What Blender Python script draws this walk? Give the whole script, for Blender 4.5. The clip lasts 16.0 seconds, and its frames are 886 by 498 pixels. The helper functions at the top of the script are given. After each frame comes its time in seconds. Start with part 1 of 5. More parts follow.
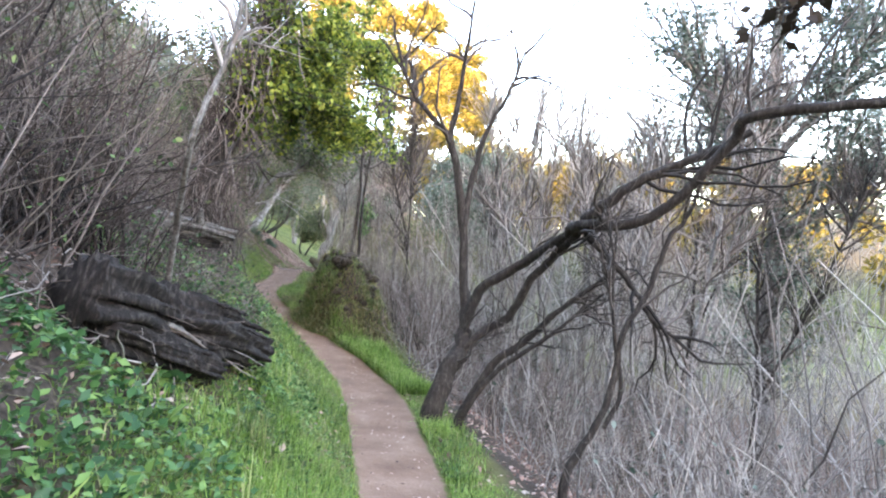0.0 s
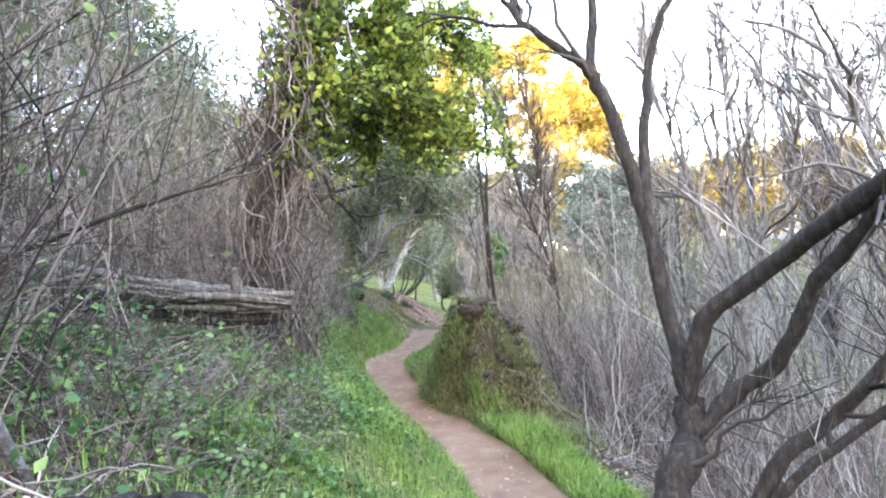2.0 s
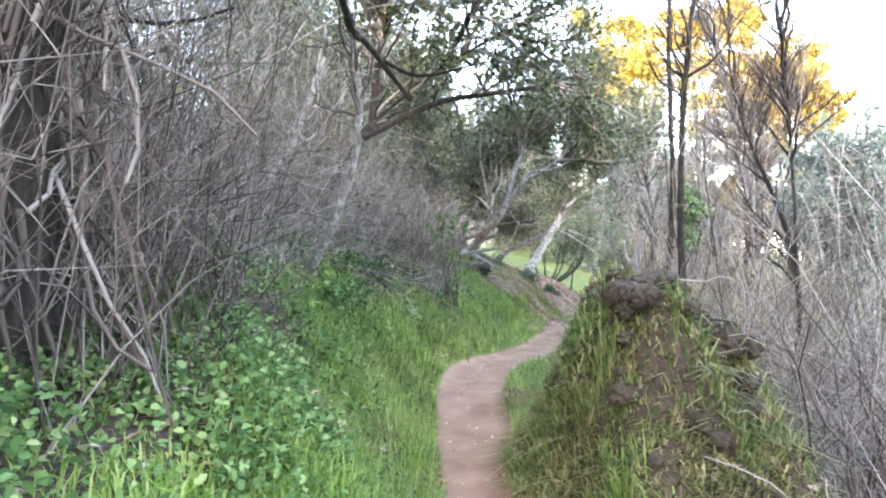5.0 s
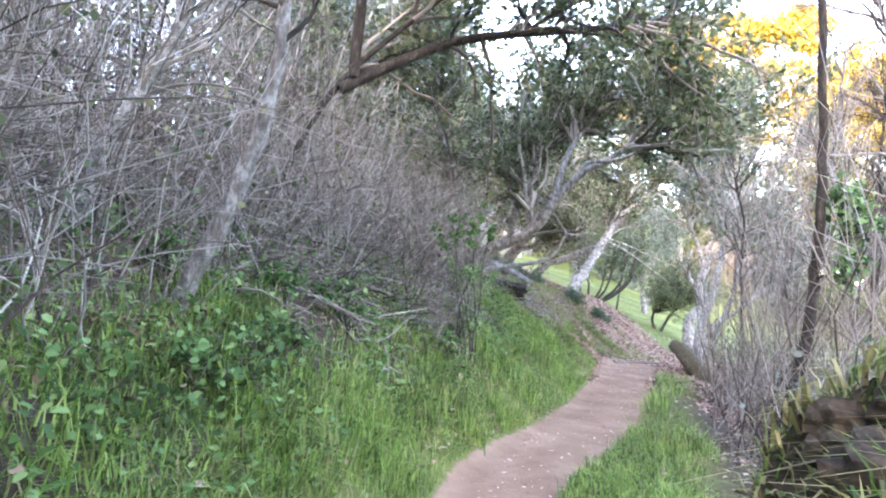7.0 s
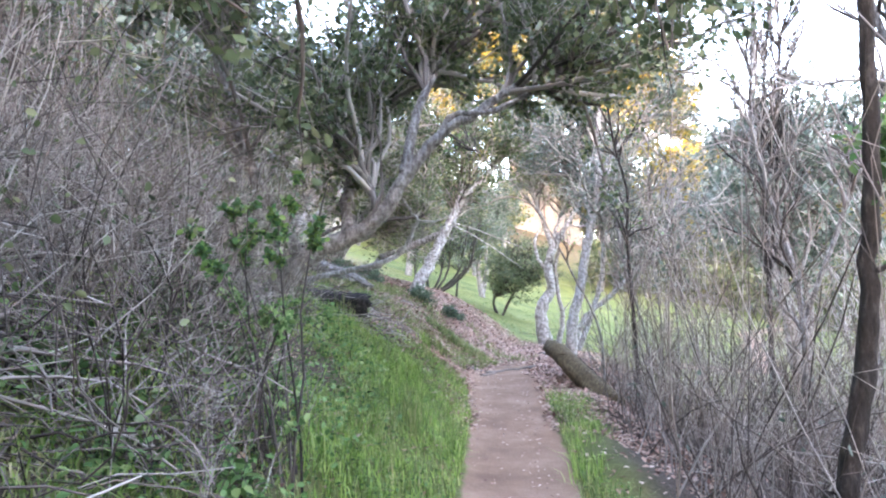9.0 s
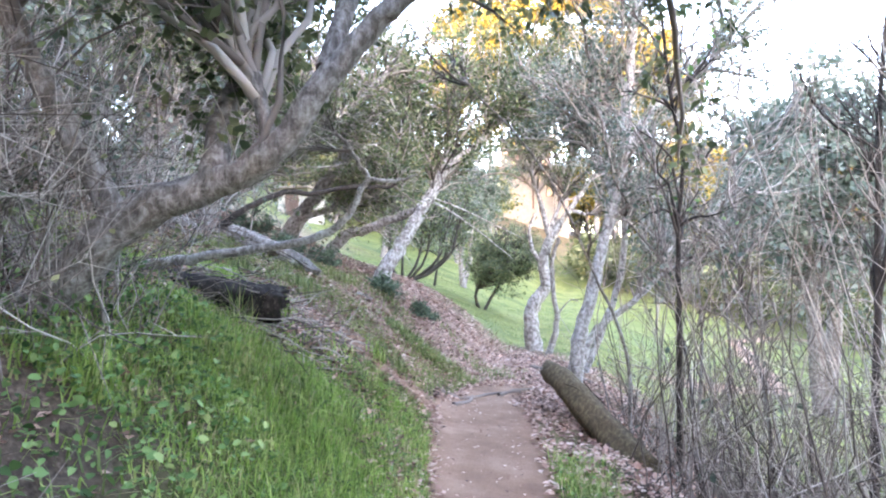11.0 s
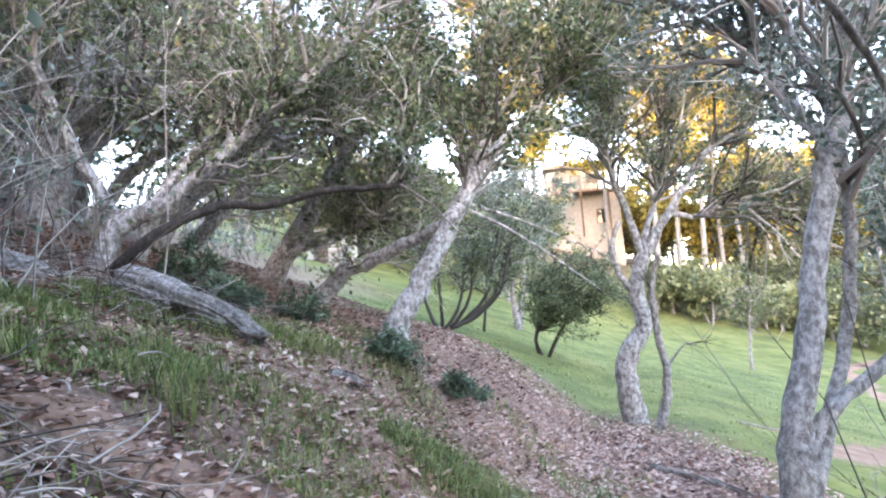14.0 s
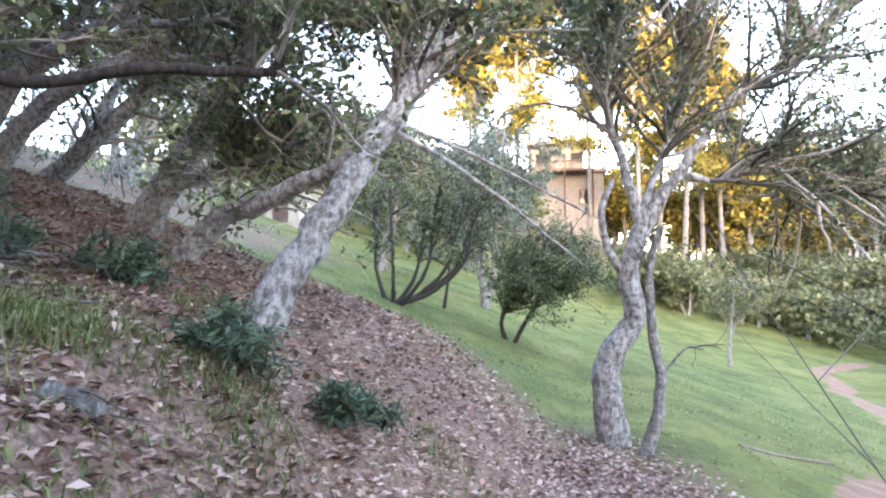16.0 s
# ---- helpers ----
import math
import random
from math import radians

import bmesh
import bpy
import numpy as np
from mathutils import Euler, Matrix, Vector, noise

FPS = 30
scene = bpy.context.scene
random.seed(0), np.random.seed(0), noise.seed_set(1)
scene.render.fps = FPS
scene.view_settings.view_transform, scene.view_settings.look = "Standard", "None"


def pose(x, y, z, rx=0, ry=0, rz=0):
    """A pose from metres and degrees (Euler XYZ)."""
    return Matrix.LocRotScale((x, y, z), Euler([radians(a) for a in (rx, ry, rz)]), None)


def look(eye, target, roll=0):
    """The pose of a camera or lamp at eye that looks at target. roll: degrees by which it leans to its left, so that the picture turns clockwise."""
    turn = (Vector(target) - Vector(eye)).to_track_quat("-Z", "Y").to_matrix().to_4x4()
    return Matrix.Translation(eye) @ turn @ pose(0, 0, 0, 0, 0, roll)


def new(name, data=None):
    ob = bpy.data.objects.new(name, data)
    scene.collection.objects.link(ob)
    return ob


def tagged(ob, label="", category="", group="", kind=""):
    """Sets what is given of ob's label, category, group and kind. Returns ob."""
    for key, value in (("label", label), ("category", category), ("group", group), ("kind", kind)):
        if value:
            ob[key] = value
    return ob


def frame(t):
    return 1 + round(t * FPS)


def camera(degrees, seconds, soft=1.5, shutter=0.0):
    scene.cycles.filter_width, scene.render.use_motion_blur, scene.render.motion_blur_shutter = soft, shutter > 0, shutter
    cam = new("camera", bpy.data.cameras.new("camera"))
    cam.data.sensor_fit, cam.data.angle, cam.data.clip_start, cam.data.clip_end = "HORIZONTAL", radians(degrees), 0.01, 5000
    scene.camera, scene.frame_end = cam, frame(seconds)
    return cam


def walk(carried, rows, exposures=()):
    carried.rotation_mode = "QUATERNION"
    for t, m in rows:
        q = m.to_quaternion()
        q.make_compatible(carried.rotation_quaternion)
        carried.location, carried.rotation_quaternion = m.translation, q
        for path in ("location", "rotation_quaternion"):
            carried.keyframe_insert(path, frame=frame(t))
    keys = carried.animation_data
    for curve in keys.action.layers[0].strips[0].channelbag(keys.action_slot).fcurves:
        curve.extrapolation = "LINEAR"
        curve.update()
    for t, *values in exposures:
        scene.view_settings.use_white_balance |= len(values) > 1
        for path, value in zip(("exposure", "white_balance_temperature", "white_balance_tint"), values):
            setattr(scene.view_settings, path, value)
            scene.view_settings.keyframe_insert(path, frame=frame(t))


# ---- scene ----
cam = camera(72.3, 16.0, soft=2.1)
METRES, EYE, TILT, LEAN, TURN = 20.5, 1.5, 0.0, -3.6, 0.0
ROWS = [
    (0.0, 0.0, 0.0, 0.0, 0.0, 0.0, 0.0),
    (0.5, 0.0, 0.0335, -0.0019, 1.85, -0.91, 8.73),
    (1.0, -0.0027, 0.066, -0.0042, 5.49, -2.76, 7.34),
    (1.5, -0.0043, 0.101, -0.0035, 6.64, 3.19, 10.84),
    (2.0, -0.0082, 0.1336, -0.0052, 14.1, 5.53, 10.09),
    (2.5, -0.0111, 0.17, -0.0097, 14.22, 4.64, 4.93),
    (3.0, -0.017, 0.2045, -0.0123, 20.13, 1.9, 3.3),
    (3.5, -0.0266, 0.2407, -0.0132, 20.73, -0.2, 5.23),
    (4.0, -0.0339, 0.2704, -0.0116, 23.42, 3.37, 5.51),
    (4.5, -0.0413, 0.3041, -0.0117, 25.83, 3.87, 7.88),
    (5.0, -0.0479, 0.3338, -0.0118, 29.32, 6.13, 3.66),
    (7.5, -0.1179, 0.4773, 0.0101, 32.55, 6.95, 0.91),
    (8.0, -0.1348, 0.5049, 0.0155, 29.34, 6.49, 2.09),
    (8.5, -0.1494, 0.5328, 0.0214, 19.64, 5.54, 6.32),
    (9.0, -0.1594, 0.5605, 0.0251, 16.6, 4.66, 6.97),
    (9.5, -0.1673, 0.5875, 0.0281, 15.47, 3.19, 7.54),
    (10.0, -0.1711, 0.6177, 0.0314, 14.06, 3.16, 6.41),
    (12.5, -0.2104, 0.7624, 0.0309, 18.06, 3.67, -0.65),
    (13.0, -0.2165, 0.7921, 0.0339, 18.32, 7.48, 4.53),
    (13.5, -0.2226, 0.8189, 0.0349, 20.69, 7.75, 3.44),
    (14.0, -0.2283, 0.8482, 0.0371, 19.75, 7.38, 7.45),
    (14.5, -0.2346, 0.8748, 0.0376, 21.43, 6.23, 1.84),
    (15.0, -0.2363, 0.9025, 0.0386, 15.07, 5.97, 4.34),
    (15.5, -0.2386, 0.9282, 0.0376, 17.97, 4.33, 3.62),
    (16.0, -0.2404, 0.9539, 0.0378, 17.4, 4.6, 3.64),
]
walk(cam, [(t, pose(0, 0, EYE, TILT, LEAN, TURN) @ pose(METRES * x, METRES * y, METRES * z, 90 + pitch, roll, yaw)) for t, x, y, z, yaw, pitch, roll in ROWS],
     [(0.0, 2.27, 6950, 22), (1.2, 2.66, 6950, 22), (3.0, 2.8, 6900, 22), (5.0, 3.0, 6900, 22), (7.5, 3.1, 6620, 28), (9.0, 2.9, 6620, 28), (10.0, 2.95, 6620, 28), (12.5, 2.78, 6620, 27), (14.5, 2.48, 6620, 26), (16.0, 2.34, 6620, 26)])

# ---- light: clear evening sky, low sun behind the walker, blocked by an unseen added rise ----
SUN_UP, SUN_FROM = 8.6, (-0.35, -0.94)
world = bpy.data.worlds.new("world")
scene.world = world
world.use_nodes = True
wn = world.node_tree
sky = wn.nodes.new("ShaderNodeTexSky")
sky.sky_type, sky.sun_disc = "NISHITA", False
sky.sun_elevation, sky.sun_rotation = radians(SUN_UP), math.atan2(-SUN_FROM[0], SUN_FROM[1])
sky.air_density, sky.dust_density, sky.ozone_density = 1.0, 0.8, 1.0
wn.links.new(sky.outputs[0], wn.nodes["Background"].inputs[0])
wn.nodes["Background"].inputs[1].default_value = 0.6
sun = new("sun", bpy.data.lights.new("sun", "SUN"))
sun.data.energy, sun.data.angle, sun.data.color = 2.6, radians(0.5), (1.0, 0.75, 0.45)
sun_dir = Vector((SUN_FROM[0], SUN_FROM[1], math.tan(radians(SUN_UP)))).normalized()
sun.matrix_world = look(sun_dir * 50, (0, 0, 0))
R = np.random.RandomState(7)


# ---- materials ----
def material(name, rough=0.7):
    m = bpy.data.materials.new(name)
    m.use_nodes = True
    b = m.node_tree.nodes["Principled BSDF"]
    b.inputs["Roughness"].default_value = rough
    b.inputs["Specular IOR Level"].default_value = 0.3
    return m, m.node_tree.nodes, m.node_tree.links, b


def ramp(n, l, src, stops):
    r = n.new("ShaderNodeValToRGB")
    while len(r.color_ramp.elements) < len(stops):
        r.color_ramp.elements.new(0.5)
    for e, (p, c) in zip(r.color_ramp.elements, stops):
        e.position, e.color = p, (*c, 1)
    l.new(src, r.inputs[0])
    return r.outputs[0]


def noise_tex(n, l, scale, detail=5, coord=None, rough=0.6):
    t = n.new("ShaderNodeTexNoise")
    t.inputs["Scale"].default_value, t.inputs["Detail"].default_value = scale, detail
    t.inputs["Roughness"].default_value = rough
    if coord is None:
        coord = n.new("ShaderNodeNewGeometry").outputs["Position"]
    l.new(coord, t.inputs["Vector"])
    return t.outputs[0]


def mixed(n, l, fac, a, b, kind="MIX"):
    x = n.new("ShaderNodeMix")
    x.data_type, x.blend_type = "RGBA", kind
    for sock, v in ((x.inputs[0], fac), (x.inputs[6], a), (x.inputs[7], b)):
        if isinstance(v, (int, float)):
            sock.default_value = v
        elif isinstance(v, tuple):
            sock.default_value = (*v, 1)
        else:
            l.new(v, sock)
    return x.outputs[2]


def bump(n, l, bsdf, height, strength, dist):
    b = n.new("ShaderNodeBump")
    b.inputs["Strength"].default_value, b.inputs["Distance"].default_value = strength, dist
    l.new(height, b.inputs["Height"])
    l.new(b.outputs[0], bsdf.inputs["Normal"])


def leaf_material(name, stops, rough=0.5, through_light=0.35, patch=1.2):
    """Leaves and blades: a colour for each one, drifting over larger patches, with light shining through."""
    m, n, l, b = material(name, rough)
    isl = n.new("ShaderNodeNewGeometry")
    big = noise_tex(n, l, patch, 3)
    add = n.new("ShaderNodeMath")
    add.operation = "MULTIPLY_ADD"
    l.new(big, add.inputs[0])
    add.inputs[1].default_value = 0.7
    half = n.new("ShaderNodeMath")
    half.operation = "MULTIPLY_ADD"
    l.new(isl.outputs["Random Per Island"], half.inputs[0])
    half.inputs[1].default_value, half.inputs[2].default_value = 0.7, -0.2
    l.new(half.outputs[0], add.inputs[2])
    col = ramp(n, l, add.outputs[0], stops)
    l.new(col, b.inputs["Base Color"])
    tr = n.new("ShaderNodeBsdfTranslucent")
    l.new(col, tr.inputs[0])
    mx = n.new("ShaderNodeMixShader")
    mx.inputs[0].default_value = through_light
    l.new(b.outputs[0], mx.inputs[1])
    l.new(tr.outputs[0], mx.inputs[2])
    l.new(mx.outputs[0], n["Material Output"].inputs[0])
    return m


def bark_material(name, dark, mid, pale, lichen=0.5, scale=14.0):
    m, n, l, b = material(name, 0.9)
    co = n.new("ShaderNodeTexCoord").outputs["Object"]
    mp = n.new("ShaderNodeMapping")
    mp.inputs["Scale"].default_value = (1, 1, 0.3)
    l.new(co, mp.inputs[0])
    fine = noise_tex(n, l, scale * 2.2, 8, mp.outputs[0], 0.7)
    base = ramp(n, l, fine, [(0.3, dark), (0.52, mid), (0.72, pale)])
    blot = noise_tex(n, l, scale * 1.3, 7, co, 0.75)
    mask = ramp(n, l, blot, [(0.6 - 0.2 * lichen, (0, 0, 0)), (0.78 - 0.2 * lichen, (0.35 + 0.55 * lichen,) * 3)])
    col = mixed(n, l, mask, base, tuple(min(1, c * 1.1) for c in pale))
    l.new(col, b.inputs["Base Color"])
    bump(n, l, b, fine, 0.9, 0.02)
    return m


GRASS = leaf_material("grass", [(0.15, (0.07, 0.125, 0.026)), (0.42, (0.24, 0.4, 0.085)), (0.68, (0.38, 0.53, 0.14)), (0.95, (0.58, 0.6, 0.27))], 0.5, 0.5)
GRASS_DRY = leaf_material("mixed_grass", [(0.15, (0.075, 0.125, 0.037)), (0.42, (0.163, 0.237, 0.075)), (0.65, (0.288, 0.325, 0.125)), (0.92, (0.525, 0.45, 0.25))], 0.5, 0.4)
HERB = leaf_material("herb_leaf", [(0.15, (0.028, 0.068, 0.02)), (0.42, (0.113, 0.225, 0.073)), (0.68, (0.213, 0.36, 0.135)), (0.95, (0.383, 0.45, 0.18))], 0.5, 0.4)
IVY = leaf_material("ivy_leaf", [(0.2, (0.05, 0.085, 0.02)), (0.45, (0.15, 0.21, 0.04)), (0.68, (0.33, 0.4, 0.07)), (0.95, (0.6, 0.56, 0.1))], 0.45, 0.45)
OAK = leaf_material("oak_leaf", [(0.15, (0.05, 0.07, 0.034)), (0.45, (0.11, 0.145, 0.068)), (0.7, (0.19, 0.225, 0.115)), (0.93, (0.32, 0.31, 0.16)), (0.98, (0.36, 0.15, 0.05))], 0.4, 0.3)
GREYLEAF = leaf_material("grey_green_leaf", [(0.2, (0.07, 0.1, 0.075)), (0.5, (0.14, 0.18, 0.14)), (0.8, (0.26, 0.3, 0.25))], 0.5, 0.3)
BROADLEAF = leaf_material("glossy_leaf", [(0.2, (0.03, 0.085, 0.03)), (0.5, (0.075, 0.18, 0.06)), (0.8, (0.2, 0.32, 0.085))], 0.3, 0.3)
LITTER = leaf_material("fallen_leaf", [(0.12, (0.05, 0.028, 0.022)), (0.34, (0.22, 0.115, 0.085)), (0.58, (0.48, 0.305, 0.24)), (0.92, (0.72, 0.57, 0.48))], 0.7, 0.1)
STRAW = leaf_material("straw", [(0.12, (0.056, 0.042, 0.026)), (0.4, (0.192, 0.168, 0.072)), (0.65, (0.32, 0.304, 0.128)), (0.92, (0.608, 0.496, 0.288))], 0.7, 0.25, 5.0)
WEED = leaf_material("weed_leaf", [(0.2, (0.05, 0.085, 0.055)), (0.5, (0.11, 0.165, 0.105)), (0.8, (0.19, 0.25, 0.15))], 0.5, 0.3)
FARLEAF = leaf_material("far_leaf", [(0.2, (0.075, 0.094, 0.044)), (0.5, (0.15, 0.169, 0.075)), (0.8, (0.263, 0.263, 0.138))], 0.6, 0.3, 0.12)
# Far sunlit crowns: the evening sun's gold is put into the leaf colour.
SUNLIT_LEAF = leaf_material("sunlit_gold_leaf", [(0.2, (0.13, 0.115, 0.025)), (0.5, (0.3, 0.245, 0.05)), (0.8, (0.52, 0.4, 0.1))], 0.6, 0.3, 0.1)
BARK_DARK = bark_material("dark_bark", (0.014, 0.011, 0.009), (0.045, 0.036, 0.03), (0.12, 0.1, 0.088), 0.1)
BARK_GREY = bark_material("lichened_bark", (0.04, 0.034, 0.03), (0.19, 0.168, 0.152), (0.48, 0.465, 0.445), 0.6)
OAK_BARK = bark_material("oak_bark", (0.03, 0.024, 0.02), (0.22, 0.195, 0.18), (0.62, 0.605, 0.585), 0.75, 11)
BARK_WHITE = bark_material("pale_bark", (0.09, 0.08, 0.07), (0.25, 0.23, 0.215), (0.66, 0.65, 0.63), 0.72)
BARK_MOSS = bark_material("mossy_bark", (0.03, 0.021, 0.014), (0.11, 0.083, 0.05), (0.22, 0.19, 0.1), 0.3)
WOOD_GREY = bark_material("weathered_wood", (0.04, 0.036, 0.032), (0.16, 0.145, 0.128), (0.38, 0.355, 0.325), 0.25)
WOOD_BLACK = bark_material("rotten_wood", (0.006, 0.005, 0.0045), (0.024, 0.019, 0.017), (0.13, 0.108, 0.094), 0.12)
WOOD_PALE = bark_material("split_pale_wood", (0.09, 0.078, 0.066), (0.24, 0.21, 0.185), (0.4, 0.36, 0.32), 0.2)
TWIG = leaf_material("grey_twig", [(0.12, (0.052, 0.043, 0.037)), (0.5, (0.256, 0.218, 0.194)), (0.9, (0.605, 0.558, 0.506))], 0.9, 0.0, 0.5)
TWIG_RED = leaf_material("brown_twig", [(0.1, (0.018, 0.013, 0.011)), (0.45, (0.125, 0.095, 0.082)), (0.85, (0.36, 0.31, 0.28))], 0.9, 0.0, 0.5)
# A deeper brown than TWIG_RED, for brush beside the first stretch.
TWIG_DEEP = leaf_material("dark_bramble", [(0.1, (0.012, 0.009, 0.008)), (0.45, (0.075, 0.055, 0.047)), (0.85, (0.25, 0.205, 0.18))], 0.9, 0.0, 0.5)
TWIG_PALE = leaf_material("pale_twig", [(0.12, (0.11, 0.098, 0.09)), (0.5, (0.34, 0.305, 0.28)), (0.9, (0.56, 0.525, 0.48))], 0.9, 0.0, 0.5)
TWIG_MID = leaf_material("umber_twig", [(0.12, (0.035, 0.027, 0.023)), (0.5, (0.19, 0.152, 0.132)), (0.9, (0.49, 0.435, 0.39))], 0.9, 0.0, 0.5)
# Brown leaves against the sky: their backlit darkness is put into the colour.
BACKLIT_LEAF = leaf_material("dark_backlit_leaf", [(0.2, (0.02, 0.013, 0.01)), (0.6, (0.05, 0.034, 0.025)), (0.9, (0.1, 0.07, 0.045))], 0.7, 0.08)
TWIG_DARK = leaf_material("dark_twig", [(0.15, (0.022, 0.018, 0.016)), (0.5, (0.06, 0.05, 0.043)), (0.9, (0.16, 0.135, 0.12))], 0.9, 0.0, 0.5)


def ground_material():
    m, n, l, b = material("ground", 0.95)
    def att(name):
        a = n.new("ShaderNodeAttribute")
        a.attribute_name = name
        return a.outputs["Fac"]
    fine, mid = noise_tex(n, l, 38, 8), noise_tex(n, l, 3.0, 6)
    soil = ramp(n, l, fine, [(0.3, (0.025, 0.018, 0.013)), (0.55, (0.075, 0.055, 0.042)), (0.75, (0.17, 0.135, 0.105))])
    green = ramp(n, l, noise_tex(n, l, 0.55, 9, None, 0.68), [(0.32, (0.08, 0.1, 0.03)), (0.45, (0.13, 0.155, 0.042)), (0.56, (0.19, 0.205, 0.06)), (0.7, (0.245, 0.235, 0.09))])
    green = mixed(n, l, 0.75, green, ramp(n, l, noise_tex(n, l, 14, 10, None, 0.8), [(0.3, (0.35, 0.38, 0.35)), (0.52, (0.95, 0.95, 0.95)), (0.75, (1, 1, 1))]), "MULTIPLY")
    green = mixed(n, l, 0.8, green, ramp(n, l, noise_tex(n, l, 2.6, 9, None, 0.75), [(0.32, (0.52, 0.5, 0.45)), (0.5, (0.92, 0.92, 0.9)), (0.68, (1, 1, 1))]), "MULTIPLY")
    leafy = ramp(n, l, fine, [(0.3, (0.07, 0.046, 0.036)), (0.5, (0.23, 0.15, 0.115)), (0.7, (0.42, 0.295, 0.23))])
    dirt = ramp(n, l, mid, [(0.3, (0.2, 0.12, 0.082)), (0.5, (0.27, 0.168, 0.118)), (0.72, (0.36, 0.24, 0.175))])
    dirt = mixed(n, l, 0.6, dirt, ramp(n, l, noise_tex(n, l, 90, 8), [(0.25, (0.55, 0.55, 0.55)), (0.5, (0.95, 0.95, 0.95)), (0.8, (1, 1, 1))]), "MULTIPLY")
    col = mixed(n, l, att("meadow"), soil, green)
    col = mixed(n, l, att("litter"), col, leafy)
    edge = n.new("ShaderNodeMath")
    edge.operation = "MULTIPLY_ADD"
    l.new(noise_tex(n, l, 9, 6), edge.inputs[0])
    edge.inputs[1].default_value = 0.8
    shift = n.new("ShaderNodeMath")
    shift.operation = "SUBTRACT"
    l.new(att("trail"), shift.inputs[0])
    shift.inputs[1].default_value = 0.4
    l.new(shift.outputs[0], edge.inputs[2])
    fac = ramp(n, l, edge.outputs[0], [(0.42, (0, 0, 0)), (0.58, (1, 1, 1))])
    l.new(mixed(n, l, fac, col, dirt), b.inputs["Base Color"])
    bump(n, l, b, fine, 0.6, 0.02)
    return m


# ---- the lie of the land ----
LINE_Y = [-60, -10, 0, 1.35, 2.74, 3.48, 4.19, 5.54, 6.84, 8.02, 9.21, 10.35, 11.49, 12.66, 13.86, 15.02, 16.24, 17.4, 18.5, 19.6, 40, 300]
LINE_X = [0.1, 0.1, 0.1, 0.05, -0.06, -0.11, -0.23, -0.58, -0.86, -1.3, -1.95, -2.66, -3.19, -3.44, -3.71, -4.08, -4.37, -4.62, -4.8, -4.95, -6.0, -12]
LINE_Z = [20, 0.6, 0.02, -0.07, -0.1, -0.18, -0.25, -0.26, -0.27, -0.2, -0.03, 0.15, 0.32, 0.42, 0.42, 0.4, 0.43, 0.48, 0.5, 0.48, -0.05, 30]
# Behind y -8 the ground climbs to 20, unseen, added to shade the trail.
FAR_Y = [-60, -45, -8, 20, 26, 33, 48, 65, 85, 110, 300]
FAR_Z = [20, 20, 0.4, 0.48, 0.3, 0.1, -0.2, 0.5, 5.5, 8, 16]
LEFT_D = [0, 0.3, 0.45, 0.7, 1.0, 1.4, 2.0, 3.5, 6, 15, 40, 150, 400]
BANK_H = [0, 0.01, 0.07, 0.3, 0.62, 1.0, 1.4, 2.1, 3.2, 6.5, 14, 30, 40]
SLOPE_H = [0, 0.01, 0.06, 0.25, 0.52, 0.86, 1.28, 1.78, 2.75, 6, 13, 30, 40]
MEADOW_H = [0, 0.05, 0.08, 0.14, 0.22, 0.36, 0.6, 1.25, 2.2, 5.6, 12, 25, 40]
RIGHT_D = [0, 0.35, 0.9, 1.3, 2, 4, 7, 12, 25, 60, 150, 400]
CREEK_H = [0, 0.0, -0.03, -0.18, -0.6, -1.5, -2.1, -2.0, -0.5, 5, 14, 25]
FIELD_H = [0, -0.01, -0.06, -0.15, -0.4, -1.0, -1.7, -2.8, -4, -2, 8, 25]
MOUND = (-1.6, 10.6)
TREAD_Y = [3, 4.35, 5.5, 7.0, 8.5, 9.3, 10, 10.9, 11.8, 12.4, 13.2, 14.4, 15.6, 17.3, 18.5, 19.4, 20.3]
TREAD_OFF = [0.06, 0.1, 0.17, 0.23, 0.18, 0.07, 0.0, -0.06, -0.22, -0.3, -0.22, 0.0, 0.17, 0.2, 0.1, 0.03, -0.08]
TREAD_HALF = [0.31, 0.31, 0.33, 0.35, 0.33, 0.31, 0.3, 0.3, 0.31, 0.32, 0.34, 0.37, 0.39, 0.39, 0.44, 0.48, 0.5]


def mound_off(x, y):
    """How far out from the mound's middle, 1 at its rim; it lies along the trail."""
    u, v = (x - MOUND[0]) * -0.53 + (y - MOUND[1]) * 0.85, (x - MOUND[0]) * 0.85 + (y - MOUND[1]) * 0.53
    return np.sqrt((u / 1.25) ** 2 + (v / 0.88) ** 2)


def smooth(a, b, v):
    u = np.clip((v - a) / (b - a), 0, 1)
    return u * u * (3 - 2 * u)


def line_x(y):
    return (np.interp(y - 0.5, LINE_Y, LINE_X) + np.interp(y, LINE_Y, LINE_X) + np.interp(y + 0.5, LINE_Y, LINE_X)) / 3


def tread(y):
    """Where the bare tread lies beside the walked line, and half its width."""
    return np.interp(y, TREAD_Y, TREAD_OFF), np.interp(y, TREAD_Y, TREAD_HALF)


def wave(x, y, s, k):
    return (np.sin(x * s + 1.3 * k + 1.7 * np.sin(y * s * 0.7 + k)) + np.sin(y * s * 1.1 + 2.1 * k + 1.4 * np.sin(x * s * 0.8 + 2 * k))) / 2


